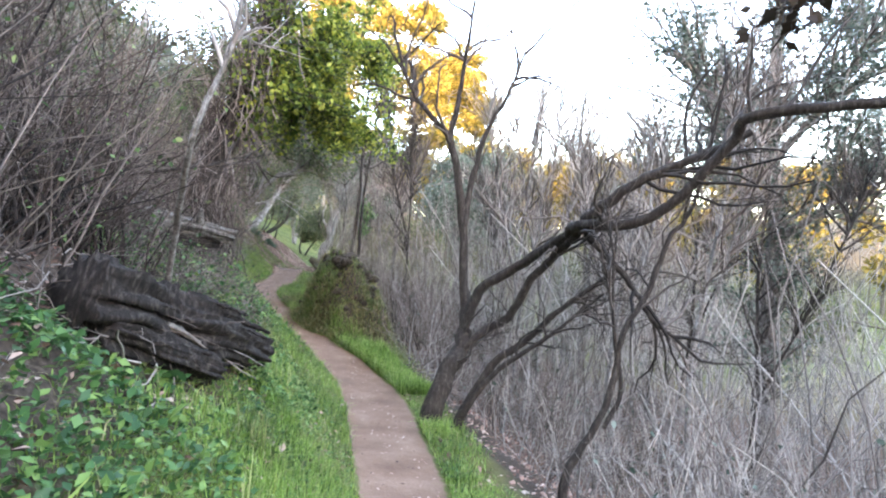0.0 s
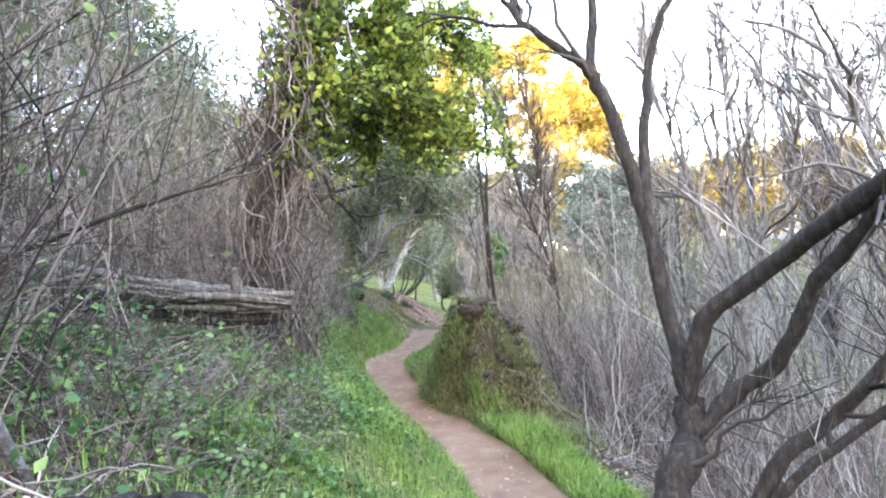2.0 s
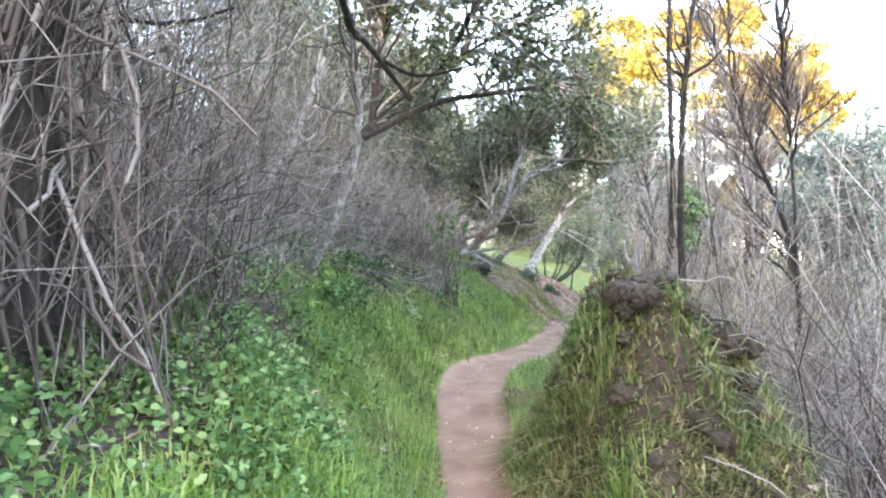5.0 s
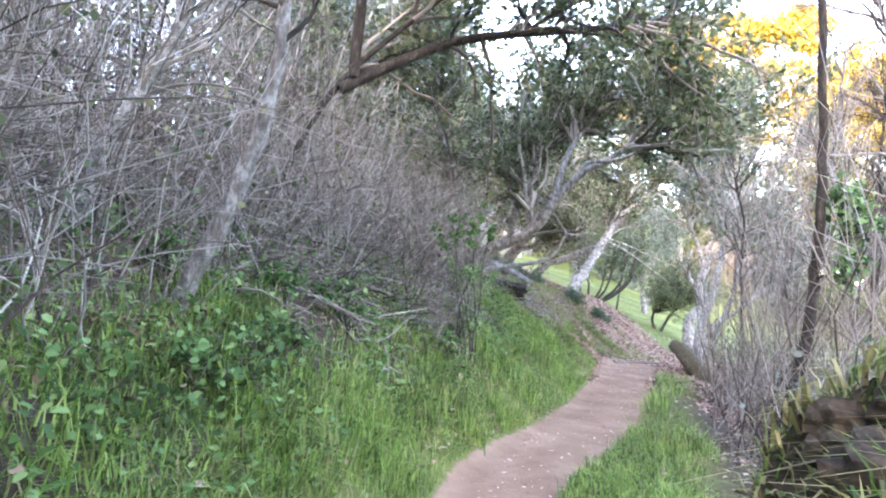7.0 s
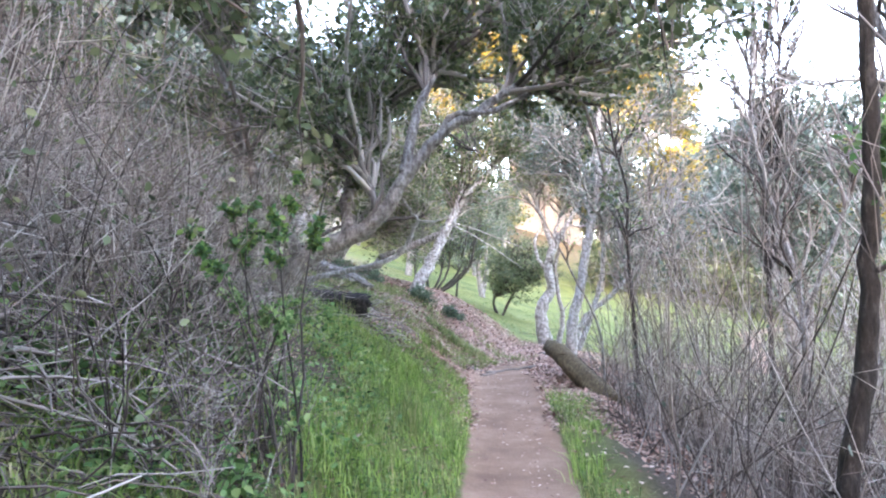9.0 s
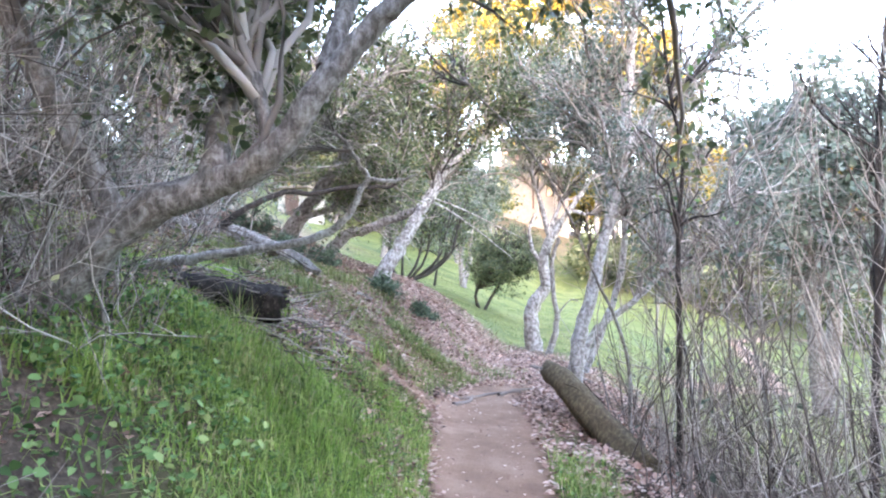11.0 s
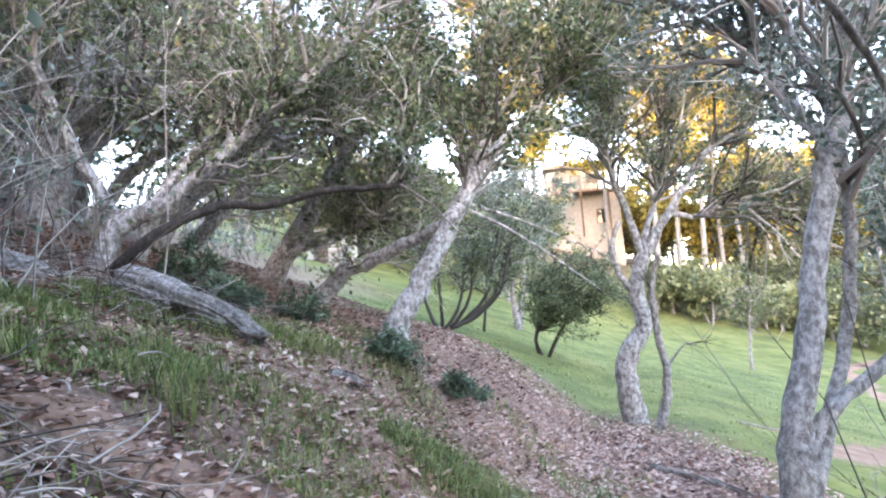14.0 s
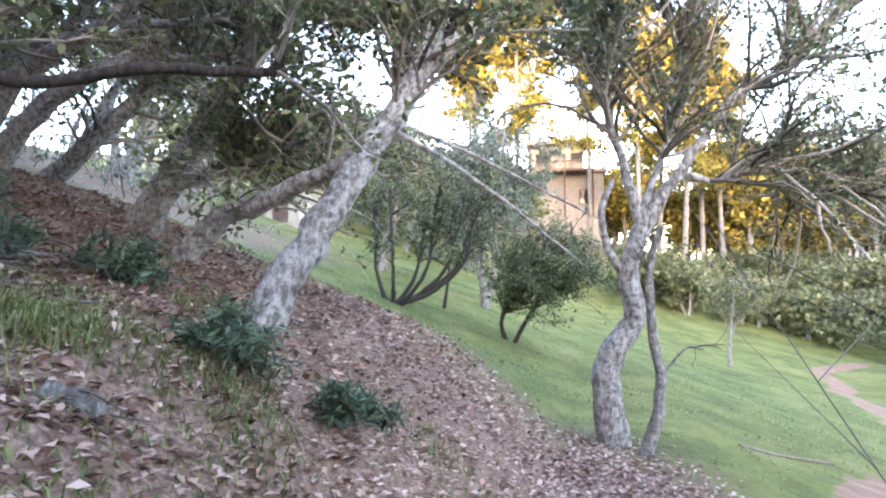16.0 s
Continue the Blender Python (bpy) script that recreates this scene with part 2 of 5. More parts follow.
def height(x, y):
    x, y = np.asarray(x, float), np.asarray(y, float)
    d = x - line_x(y)
    d = d - tread(y)[0] * np.exp(-(d / 1.1) ** 2)
    z0 = np.where(y < 19.6, np.interp(y, LINE_Y, LINE_Z), np.interp(y, FAR_Y, FAR_Z))
    z0 = np.where(y < -8, np.interp(y, FAR_Y, FAR_Z), z0)
    to_slope, to_meadow, to_field = smooth(14, 19, y), smooth(25, 31, y), smooth(15, 27, y)
    left = np.interp(-d, LEFT_D, BANK_H) * (1 - to_slope) + np.interp(-d, LEFT_D, SLOPE_H) * to_slope
    left = left * (1 - to_meadow) + np.interp(-d, LEFT_D, MEADOW_H) * to_meadow
    right = np.interp(d, RIGHT_D, CREEK_H) * (1 - to_field) + np.interp(d, RIGHT_D, FIELD_H) * to_field
    rough = smooth(0.3, 1.2, np.abs(d)) * (0.05 * wave(x, y, 3.1, 1) + 0.03 * wave(x, y, 8.3, 2)) * (1 - 0.85 * smooth(24, 28, y)) + 0.007 * wave(x, y, 4, 3)
    rough = rough + smooth(10, 40, np.abs(d) + np.maximum(0, y - 25)) * 0.35 * wave(x, y, 0.23, 4)
    r = mound_off(x, y) * (1 + 0.1 * wave(x, y, 4.5, 5))
    mound = 1.0 * (1 - smooth(0.3, 1.08, r)) * (1 + 0.14 * wave(x, y, 8, 6)) + (1 - smooth(0.6, 1.05, r)) * (0.1 * wave(x, y, 13, 7) + 0.06 * wave(x, y, 23, 3))
    return z0 + np.where(d < 0, left, right) + rough + mound


TRAIL_AHEAD = [(-5.05, 20.0), (-5.1, 21.0), (-4.85, 22.4), (-4.3, 23.8), (-3.6, 25.1), (-2.1, 28.2), (0.9, 33), (2.0, 39), (2.7, 44), (3.5, 50), (4.5, 56.5), (7.5, 61), (14, 64)]
SIDE_TRAIL = [(-5.1, 19.6), (-5.7, 19.5), (-6.15, 19.4), (-6.55, 19.2), (-7.2, 18.9), (-8.2, 18.7)]


def off_line(x, y, line):
    best = np.full(np.shape(x), 1e9)
    for (ax, ay), (bx, by) in zip(line, line[1:]):
        u = np.clip(((x - ax) * (bx - ax) + (y - ay) * (by - ay)) / ((bx - ax) ** 2 + (by - ay) ** 2), 0, 1)
        best = np.minimum(best, np.hypot(x - ax - u * (bx - ax), y - ay - u * (by - ay)))
    return best


def trail_mask(x, y):
    off, half = tread(y)
    d = np.abs(x - line_x(y) - off) + 4 * smooth(20.2, 21.2, y)
    main = (1 - smooth(half - 0.1, half + 0.12, d)) * smooth(0.95, 1.15, mound_off(x, y))
    ahead = 1 - smooth(0.25, 0.5, off_line(x, y, TRAIL_AHEAD) - 0.004 * np.maximum(0, y - 24))
    ahead = ahead * (1 - 0.7 * smooth(21.4, 22.4, y) * (1 - smooth(26.5, 28, y)))
    side = 0.62 * (1 - smooth(0.12, 0.4, off_line(x, y, SIDE_TRAIL)))
    return np.maximum(np.maximum(main, ahead), side)


# ---- mesh helpers ----
def mesh_from(name, verts, quads=None, tris=None, mat=None, shade=False):
    me = bpy.data.meshes.new(name)
    verts = np.asarray(verts, np.float32).reshape(-1, 3)
    parts = [np.asarray(f, np.int32).reshape(-1, k) for f, k in ((quads, 4), (tris, 3)) if f is not None and len(f)]
    loops = np.concatenate([p.ravel() for p in parts])
    sizes = np.concatenate([np.full(len(p), p.shape[1], np.int32) for p in parts])
    me.vertices.add(len(verts)), me.loops.add(len(loops)), me.polygons.add(len(sizes))
    me.vertices.foreach_set("co", verts.ravel())
    me.loops.foreach_set("vertex_index", loops)
    me.polygons.foreach_set("loop_start", np.concatenate([[0], np.cumsum(sizes)[:-1]]).astype(np.int32))
    if shade:
        me.polygons.foreach_set("use_smooth", np.ones(len(sizes), bool))
    me.update(calc_edges=True)
    if mat:
        me.materials.append(mat)
    return me


def thing(name, label, category, at=(0, 0, 0), group="", kind=""):
    ob = new(name)
    ob.location = at
    return tagged(ob, label, category, group, kind)


def part_of(parent, name, me, label="", kind=""):
    ob = new(name, me)
    ob.parent = parent
    ob.matrix_parent_inverse = Matrix.Translation(parent.location).inverted()
    return tagged(ob, label, kind="stuff" if name in ("branchwork", "split_wood", "root_mat") else kind)


def spline(pts, n):
    """Catmull-Rom through the points, n steps a span."""
    p = np.array(pts, float)
    p = np.vstack([2 * p[0] - p[1], p, 2 * p[-1] - p[-2]])
    out = []
    for i in range(1, len(p) - 2):
        for u in np.arange(n) / n:
            a, b, c, d = p[i - 1:i + 3]
            out.append(0.5 * (2 * b + (c - a) * u + (2 * a - 5 * b + 4 * c - d) * u * u + (3 * b - a - 3 * c + d) * u ** 3))
    return np.array(out + [p[-2]])


def clear(P, side=0.75, tall=2.9):
    """Keeps the lines that stay out of the way of someone on the trail."""
    x, y = P[..., 0], P[..., 1]
    off = np.abs(x - line_x(np.minimum(y, 20.3))) + 5 * (y > 21)
    inside = (off < side) & (P[..., 2] < height(x, y) + tall)
    kept = P[~inside.any(axis=1)]
    return kept if len(kept) else P[:1]


def tubes(P, rad, sides=3, gnarl=0.0):
    """P: (n, k, 3) centre lines, rad: (n, k). Returns vertices and quads, with the ends drawn together."""
    n, k, _ = P.shape
    T = np.gradient(P, axis=1)
    T /= np.linalg.norm(T, axis=2, keepdims=True) + 1e-9
    ref = np.where(np.abs(T[:, :1, 2:3]) < 0.8, np.array([0, 0, 1.0]), np.array([1.0, 0, 0]))
    A = np.cross(T, np.broadcast_to(ref, T.shape))
    A /= np.linalg.norm(A, axis=2, keepdims=True) + 1e-9
    B = np.cross(T, A)
    ang = np.arange(sides) * 2 * np.pi / sides
    ring = np.cos(ang)[:, None] * A[:, :, None, :] + np.sin(ang)[:, None] * B[:, :, None, :]
    rr = rad[:, :, None, None] * np.ones((n, k, sides, 1))
    if gnarl:
        rr = rr * (1 + gnarl * R.uniform(-1, 1, rr.shape))
    V = P[:, :, None, :] + rr * ring
    idx = np.arange(n * k * sides).reshape(n, k, sides)
    nxt = np.roll(idx, -1, axis=2)
    Q = np.stack([idx[:, :-1], nxt[:, :-1], nxt[:, 1:], idx[:, 1:]], -1).reshape(-1, 4)
    return V.reshape(-1, 3), Q


def unit(v):
    return v / (np.linalg.norm(v, axis=-1, keepdims=True) + 1e-9)


def lines(base, way, length, k=5, droop=0.0, wobble=0.12):
    """Centre lines of canes: n of them, k points each, that wander and droop (negative: rise)."""
    n = len(base)
    P = np.zeros((n, k, 3))
    P[:, 0] = base
    w = unit(way)
    length = np.broadcast_to(np.asarray(length, float), (n,))
    for i in range(1, k):
        w = unit(w + wobble * R.normal(size=(n, 3)) + np.array([0, 0, -droop / k]))
        P[:, i] = P[:, i - 1] + w * (length / (k - 1))[:, None]
    return P


def taper(n, k, r0, r1):
    r0 = np.broadcast_to(np.asarray(r0, float), (n,))
    return r0[:, None] * (1 + (r1 - 1) * np.linspace(0, 1, k))[None]


def sprouts(P, n, lo=0.25, spread=1.0, up=0.2):
    """n places along given lines, with a way out from each."""
    i, u = R.randint(0, len(P), n), R.uniform(lo, 1, n) * (P.shape[1] - 1)
    j = np.minimum(u.astype(int), P.shape[1] - 2)
    f = (u - j)[:, None]
    at = P[i, j] * (1 - f) + P[i, j + 1] * f
    way = unit(unit(P[i, j + 1] - P[i, j]) + spread * unit(R.normal(size=(n, 3))) + np.array([0, 0, up]))
    return at, way


def leaves(at, size, name, mat, flat=0.0, long=1.6, jitter=0.0, rounded=False):
    """Pointed leaves, folded along the middle: one island each."""
    n = len(at)
    at = at + jitter * R.normal(size=(n, 3))
    a = unit(R.normal(size=(n, 3)) * np.array([1, 1, 1 - flat]) + 1e-6)
    nrm = unit(R.normal(size=(n, 3)) * (1 - flat) + np.array([0, 0, 0.4 + 2 * flat]))
    b = unit(np.cross(nrm, a))
    s = (size * R.uniform(0.6, 1.35, n))[:, None]
    fold = 0.18 * s * nrm
    if rounded:
        V = np.stack([at, at + a * s * long * 0.22 + b * s * 0.42 + fold, at + a * s * long * 0.62 + b * s * 0.45 + fold * 1.2, at + a * s * long,
                      at + a * s * long * 0.62 - b * s * 0.45 + fold * 1.2, at + a * s * long * 0.22 - b * s * 0.42 + fold], 1)
        i = np.arange(n)[:, None] * 6
        return mesh_from(name, V, np.concatenate([i + [0, 1, 2, 3], i + [0, 3, 4, 5]]), None, mat)
    V = np.stack([at, at + a * s * long * 0.5 + b * s * 0.5 + fold, at + a * s * long, at + a * s * long * 0.5 - b * s * 0.5 + fold], 1)
    i = np.arange(n)[:, None] * 4
    return mesh_from(name, V, None, np.concatenate([i + [0, 1, 2], i + [0, 2, 3]]), mat)


def blades(at, tall, wide, name, mat, bend=0.5):
    n = len(at)
    ang = R.uniform(0, 2 * np.pi, n)
    out = np.stack([np.cos(ang), np.sin(ang), 0 * ang], 1)
    side = np.stack([-np.sin(ang), np.cos(ang), 0 * ang], 1)
    tall = (tall * R.uniform(0.5, 1.3, n))[:, None]
    w = (wide * R.uniform(0.7, 1.3, n))[:, None]
    bn = bend * R.uniform(0.2, 1.3, n)[:, None]
    up = np.array([0, 0, 1.0])
    mid = at + tall * (0.55 * up + 0.22 * bn * out)
    tip = at + tall * ((1 - 0.35 * bn) * up + 0.85 * bn * out)
    V = np.stack([at - side * w, at + side * w, mid + side * w * 0.75, mid - side * w * 0.75, tip], 1)
    i = np.arange(n)[:, None] * 5
    return mesh_from(name, V, i + [0, 1, 2, 3], i + [3, 2, 4], mat)


def on_ground(n, d0, d1, y0, y1, keep=None, sink=0.0, bare=0.35):
    """About n places strewn over a strip beside the trail line."""
    y = R.uniform(y0, y1, n)
    x = line_x(y) + R.uniform(d0, d1, n)
    ok = trail_mask(x, y) < bare
    if keep is not None:
        ok &= R.uniform(size=n) < keep(x, y, x - line_x(y))
    x, y = x[ok], y[ok]
    return np.stack([x, y, height(x, y) - sink], 1)


# ---- ground: one sheet ----
def build_ground():
    ds = np.concatenate([-np.geomspace(300, 4.2, 46), np.arange(-4, 3.01, 0.07), np.geomspace(3.2, 300, 48)])
    ys = np.concatenate([-np.geomspace(150, 3.2, 24), np.arange(-3, 28.01, 0.085), np.geomspace(28.2, 420, 90)])
    D, Y = np.meshgrid(ds, ys)
    X = D + line_x(Y)
    Z = height(X, Y)
    ny, nx = D.shape
    idx = np.arange(ny * nx).reshape(ny, nx)
    Q = np.stack([idx[:-1, :-1], idx[:-1, 1:], idx[1:, 1:], idx[1:, :-1]], -1).reshape(-1, 4)
    me = mesh_from("ground", np.stack([X, Y, Z], -1), Q, None, ground_material(), True)
    lit = smooth(18.5, 20.5, Y) * (1 - smooth(24.5 - 1.0 * (D < -3), 28 + 0 * Y, Y + 1.1 * np.maximum(D, 0))) * (1 - smooth(0.6, 2.2, D))
    lit = np.maximum(lit, 0.85 * smooth(6, 8, -D) * (1 - smooth(30, 40, Y)))
    lit = np.maximum(lit, (0.15 + 0.4 * smooth(9, 12, Y)) * smooth(1.2, 2.0, -D) * (1 - smooth(24, 29, Y)))
    lit = np.maximum(lit, 0.6 * smooth(1.2, 2.0, D) * (1 - smooth(14, 19, Y)))
    mea = np.maximum(smooth(21, 26, Y + np.maximum(D, 0)), 0.95 * (1 - smooth(0.75, 1.25, np.abs(D)))) * (1 - 0.6 * smooth(60, 90, Y))
    mea = mea * smooth(0.75, 1.1, mound_off(X, Y))
    lit = np.maximum(lit, 0.45 * smooth(68, 80, Y))
    for name, v in (("trail", trail_mask(X, Y)), ("litter", lit), ("meadow", mea)):
        me.attributes.new(name, "FLOAT", "POINT").data.foreach_set("value", v.astype(np.float32).ravel())
    tagged(new("ground", me), "hillside ground with a bare dirt trail, grass and fallen leaves", "ground", kind="structure")


build_ground()


# ---- trees ----
def tree(name, label, stems, bark, twig, leaf=None, boughs=40, bough_len=0.9, twigs=300, twig_len=0.4, n_leaf=0, leaf_size=0.04,
         lo=0.45, up=0.3, droop=0.1, sides=9, leaf_label="", category="tree", bough_from=None):
    """A tree from the lines of its trunk and limbs: (points, radius at foot, radius at tip). First line is the trunk."""
    foot = stems[0][0][0]
    ob = thing(name, label, category, foot)
    long_lines = []
    for i, (pts, r0, r1) in enumerate(stems):
        c = spline(pts, 5)
        k = len(c)
        c[1:-1] += R.normal(size=(k - 2, 3)) * min(r0, 0.08) * 0.13
        rad = np.linspace(r0, r1, k)
        if i == 0:
            rad = rad * (1 + 0.3 * np.exp(-np.linspace(0, 5, k)))
        V, Q = tubes(c[None], rad[None], sides, 0.09)
        part_of(ob, "trunk" if i == 0 else "limb", mesh_from("stem", V, Q, None, bark, True))
        s = np.linspace(0, k - 1, 12)
        long_lines.append(np.stack([np.interp(s, np.arange(k), c[:, a]) for a in range(3)], 1))
    L = np.array(long_lines)
    if bough_from:
        L = L[bough_from]
    if boughs:
        at, way = sprouts(L, boughs, lo, 1.0, up)
        P1 = lines(at, way, bough_len * R.uniform(0.5, 1.3, boughs), 7, droop, 0.22)
        P1 = clear(P1)
        V1, Q1 = tubes(P1, taper(len(P1), 7, 0.016 * bough_len + 0.004, 0.35), 4)
        at, way = sprouts(P1, twigs, 0.15, 0.9, up)
        P2 = lines(at, way, twig_len * R.uniform(0.5, 1.4, twigs), 3, droop, 0.25)
        P2 = clear(P2, 0.85, 2.4)
        V2, Q2 = tubes(P2, taper(len(P2), 3, 0.0035 + 0.004 * twig_len, 0.4), 3)
        part_of(ob, "branchwork", mesh_from("branchwork", np.vstack([V1, V2]), np.vstack([Q1, Q2 + len(V1)]), None, twig))
        if n_leaf:
            at, _ = sprouts(P2, n_leaf, 0.1)
            part_of(ob, "crown", leaves(at, leaf_size, "crown", leaf, 0.1, 1.6, leaf_size * 0.9), leaf_label)
    return ob


def grounded(pts, sink=0.12):
    """The same line with its foot set into the ground below it."""
    x, y, z = pts[0]
    g = float(height(x, y)) - sink
    return [(x, y, g), *pts[1:]] if abs(z - g) < 0.35 else [(x, y, g), *pts]


# ---- the bare forked tree beside the trail ----
tree("bare_tree", "leaning dark-barked bare tree with a forked trunk beside the trail", [
    (grounded([(-0.08, 6.15, -0.05), (0.1, 6.28, 0.18), (0.26, 6.41, 0.43), (0.29, 6.53, 0.65)]), 0.1, 0.085),
    ([(0.29, 6.53, 0.62), (0.26, 6.65, 1.08), (0.21, 6.68, 1.72), (0.08, 6.71, 2.46), (-0.02, 6.71, 2.78)], 0.056, 0.04),
    ([(-0.02, 6.71, 2.76), (-0.28, 6.7, 3.02), (-0.46, 6.7, 3.25), (-0.63, 6.7, 3.68)], 0.035, 0.012),
    ([(0.0, 6.71, 2.7), (0.08, 6.75, 3.24), (0.14, 6.79, 3.83), (0.2, 6.8, 4.6)], 0.035, 0.012),
    ([(0.21, 6.68, 1.75), (0.29, 6.72, 2.35), (0.42, 6.76, 2.88), (0.62, 6.8, 3.26), (0.79, 6.85, 3.78)], 0.04, 0.012),
    ([(0.28, 6.52, 0.6), (0.42, 6.46, 1.08), (0.84, 6.17, 1.42), (1.12, 5.6, 1.69), (1.17, 5.25, 1.78), (1.67, 4.95, 1.86), (2.12, 4.6, 2.41), (2.19, 4.4, 2.6), (2.86, 4.0, 2.64), (3.53, 3.8, 2.61)], 0.056, 0.035),
    ([(1.22, 5.33, 1.83), (1.37, 5.15, 1.98), (1.62, 4.98, 2.18), (2.01, 4.83, 2.37), (2.36, 4.77, 2.57)], 0.05, 0.03),
    ([(0.24, 6.41, 0.44), (0.53, 6.4, 0.7), (0.73, 6.33, 0.84), (0.9, 6.07, 1.25), (1.09, 5.8, 1.52), (1.2, 5.32, 1.76)], 0.052, 0.035),
    ([(1.25, 5.32, 1.72), (1.51, 5.23, 1.43), (1.66, 5.14, 1.23), (1.76, 5.03, 1.03), (1.94, 4.94, 0.89)], 0.035, 0.012),
], BARK_DARK, TWIG_DARK, None, 60, 0.9, 420, 0.35, up=0.25)
tree("leaning_sapling", "thin leaning bare stem resting among brush", [
    (grounded([(0.16, 6.02, -0.07), (0.54, 5.98, 0.37), (0.84, 5.93, 0.64), (1.18, 5.78, 1.01), (1.52, 5.63, 1.33)]), 0.045, 0.02),
    ([(0.28, 5.94, -0.1), (0.61, 5.89, 0.36), (1.08, 5.76, 0.76), (1.51, 5.62, 1.18)], 0.032, 0.012)], BARK_DARK, TWIG_DARK, None, 14, 0.6, 60, 0.3)
tree("leaning_sapling", "crooked dark bare stem rising from the brush", [
    (grounded([(1.08, 4.8, -0.24), (1.31, 4.84, 0.17), (1.44, 4.88, 0.54), (1.5, 4.9, 0.92), (1.69, 4.94, 1.25), (1.84, 4.98, 1.69), (1.98, 5.0, 1.87), (2.13, 5.04, 2.27), (2.3, 5.1, 3.2)]), 0.032, 0.014),
    ([(1.37, 4.85, 0.15), (1.5, 4.88, 0.44), (1.43, 4.89, 0.86), (1.39, 4.91, 1.24), (1.4, 4.93, 1.68)], 0.02, 0.008)], BARK_DARK, TWIG_DARK, None, 14, 0.5, 90, 0.35)

# ---- bank beside the first stretch ----
def ivy_tree():
    line = [(-3.13, 7.79, 1.3), (-3.06, 7.78, 2.16), (-2.88, 7.78, 2.75), (-2.63, 7.8, 3.38), (-2.48, 7.8, 3.92), (-2.27, 7.8, 5.2)]
    ob = tree("ivy_clad_tree", "broad trunk wrapped in roots and yellow-green ivy", [
        (grounded(line), 0.17, 0.13),
        ([(-2.6, 7.85, 3.3), (-2.3, 8.1, 3.5), (-1.95, 8.6, 3.5), (-1.7, 9.0, 3.3), (-1.5, 9.4, 3.1)], 0.05, 0.012),
        ([(-2.5, 7.85, 3.8), (-2.1, 8.3, 4.2), (-1.7, 8.9, 4.4), (-1.4, 9.6, 4.4)], 0.05, 0.012),
        ([(-2.6, 7.9, 3.4), (-2.5, 8.6, 3.5), (-2.3, 9.4, 3.4), (-1.9, 10.0, 3.2)], 0.04, 0.01),
        ([(-2.55, 7.9, 3.7), (-2.9, 8.7, 3.6), (-3.16, 9.6, 2.88), (-3.05, 9.68, 2.68), (-2.84, 9.83, 2.35)], 0.03, 0.014),
        ([(-3.0, 9.72, 2.6), (-2.8, 9.85, 2.5), (-2.5, 10.0, 2.56)], 0.014, 0.006)], BARK_DARK, TWIG_DARK, IVY, 100, 0.8, 950, 0.4, 17000, 0.045, 0.15, 0.1, 0.1, 9, "hanging yellow-green ivy leaves", bough_from=[1, 2, 3])
    c = spline(line, 6)
    m = 760
    at = c[R.randint(0, len(c), m)] + R.normal(size=(m, 3)) * np.array([0.16, 0.15, 0.15])
    P = lines(at, np.stack([R.normal(size=m) * 0.3, R.normal(size=m) * 0.3, R.choice([-1, 1], m)], 1), R.uniform(0.3, 1.1, m), 6, 0.2, 0.2)
    V, Q = tubes(P, taper(m, 6, R.uniform(0.004, 0.013, m), 0.5), 4)
    part_of(ob, "root_mat", mesh_from("roots", V, Q, None, TWIG_RED), "mat of brown climbing stems")
    at = c[R.randint(16, len(c), 2300)] + R.normal(size=(2300, 3)) * np.array([0.2, 0.2, 0.24]) + np.array([0.14, 0, -0.05])
    part_of(ob, "ivy", leaves(at, 0.06, "ivy", IVY, 0.1, 1.2), "yellow-green ivy leaves")


ivy_tree()
tree("pale_sapling", "slender pale bare trunk on the bank", [
    (grounded([(-2.0, 4.4, 1.0), (-1.7, 3.85, 1.5), (-1.38, 3.25, 2.0), (-1.26, 3.26, 2.35), (-1.19, 3.27, 2.59), (-1.15, 3.28, 2.95), (-1.1, 3.3, 3.8)]), 0.018, 0.012)], BARK_GREY, TWIG, None, 12, 0.6, 50, 0.3)
tree("curved_sapling", "slender curved stem with half-dark bark", [
    (grounded([(-4.6, 10.87, 1.62), (-4.32, 10.99, 1.96), (-4.18, 11.03, 2.4), (-4.13, 11.02, 2.89), (-4.17, 10.94, 3.48), (-4.23, 10.86, 4.3)]), 0.04, 0.02)], BARK_GREY, TWIG_DARK, None, 16, 0.8, 90, 0.35)


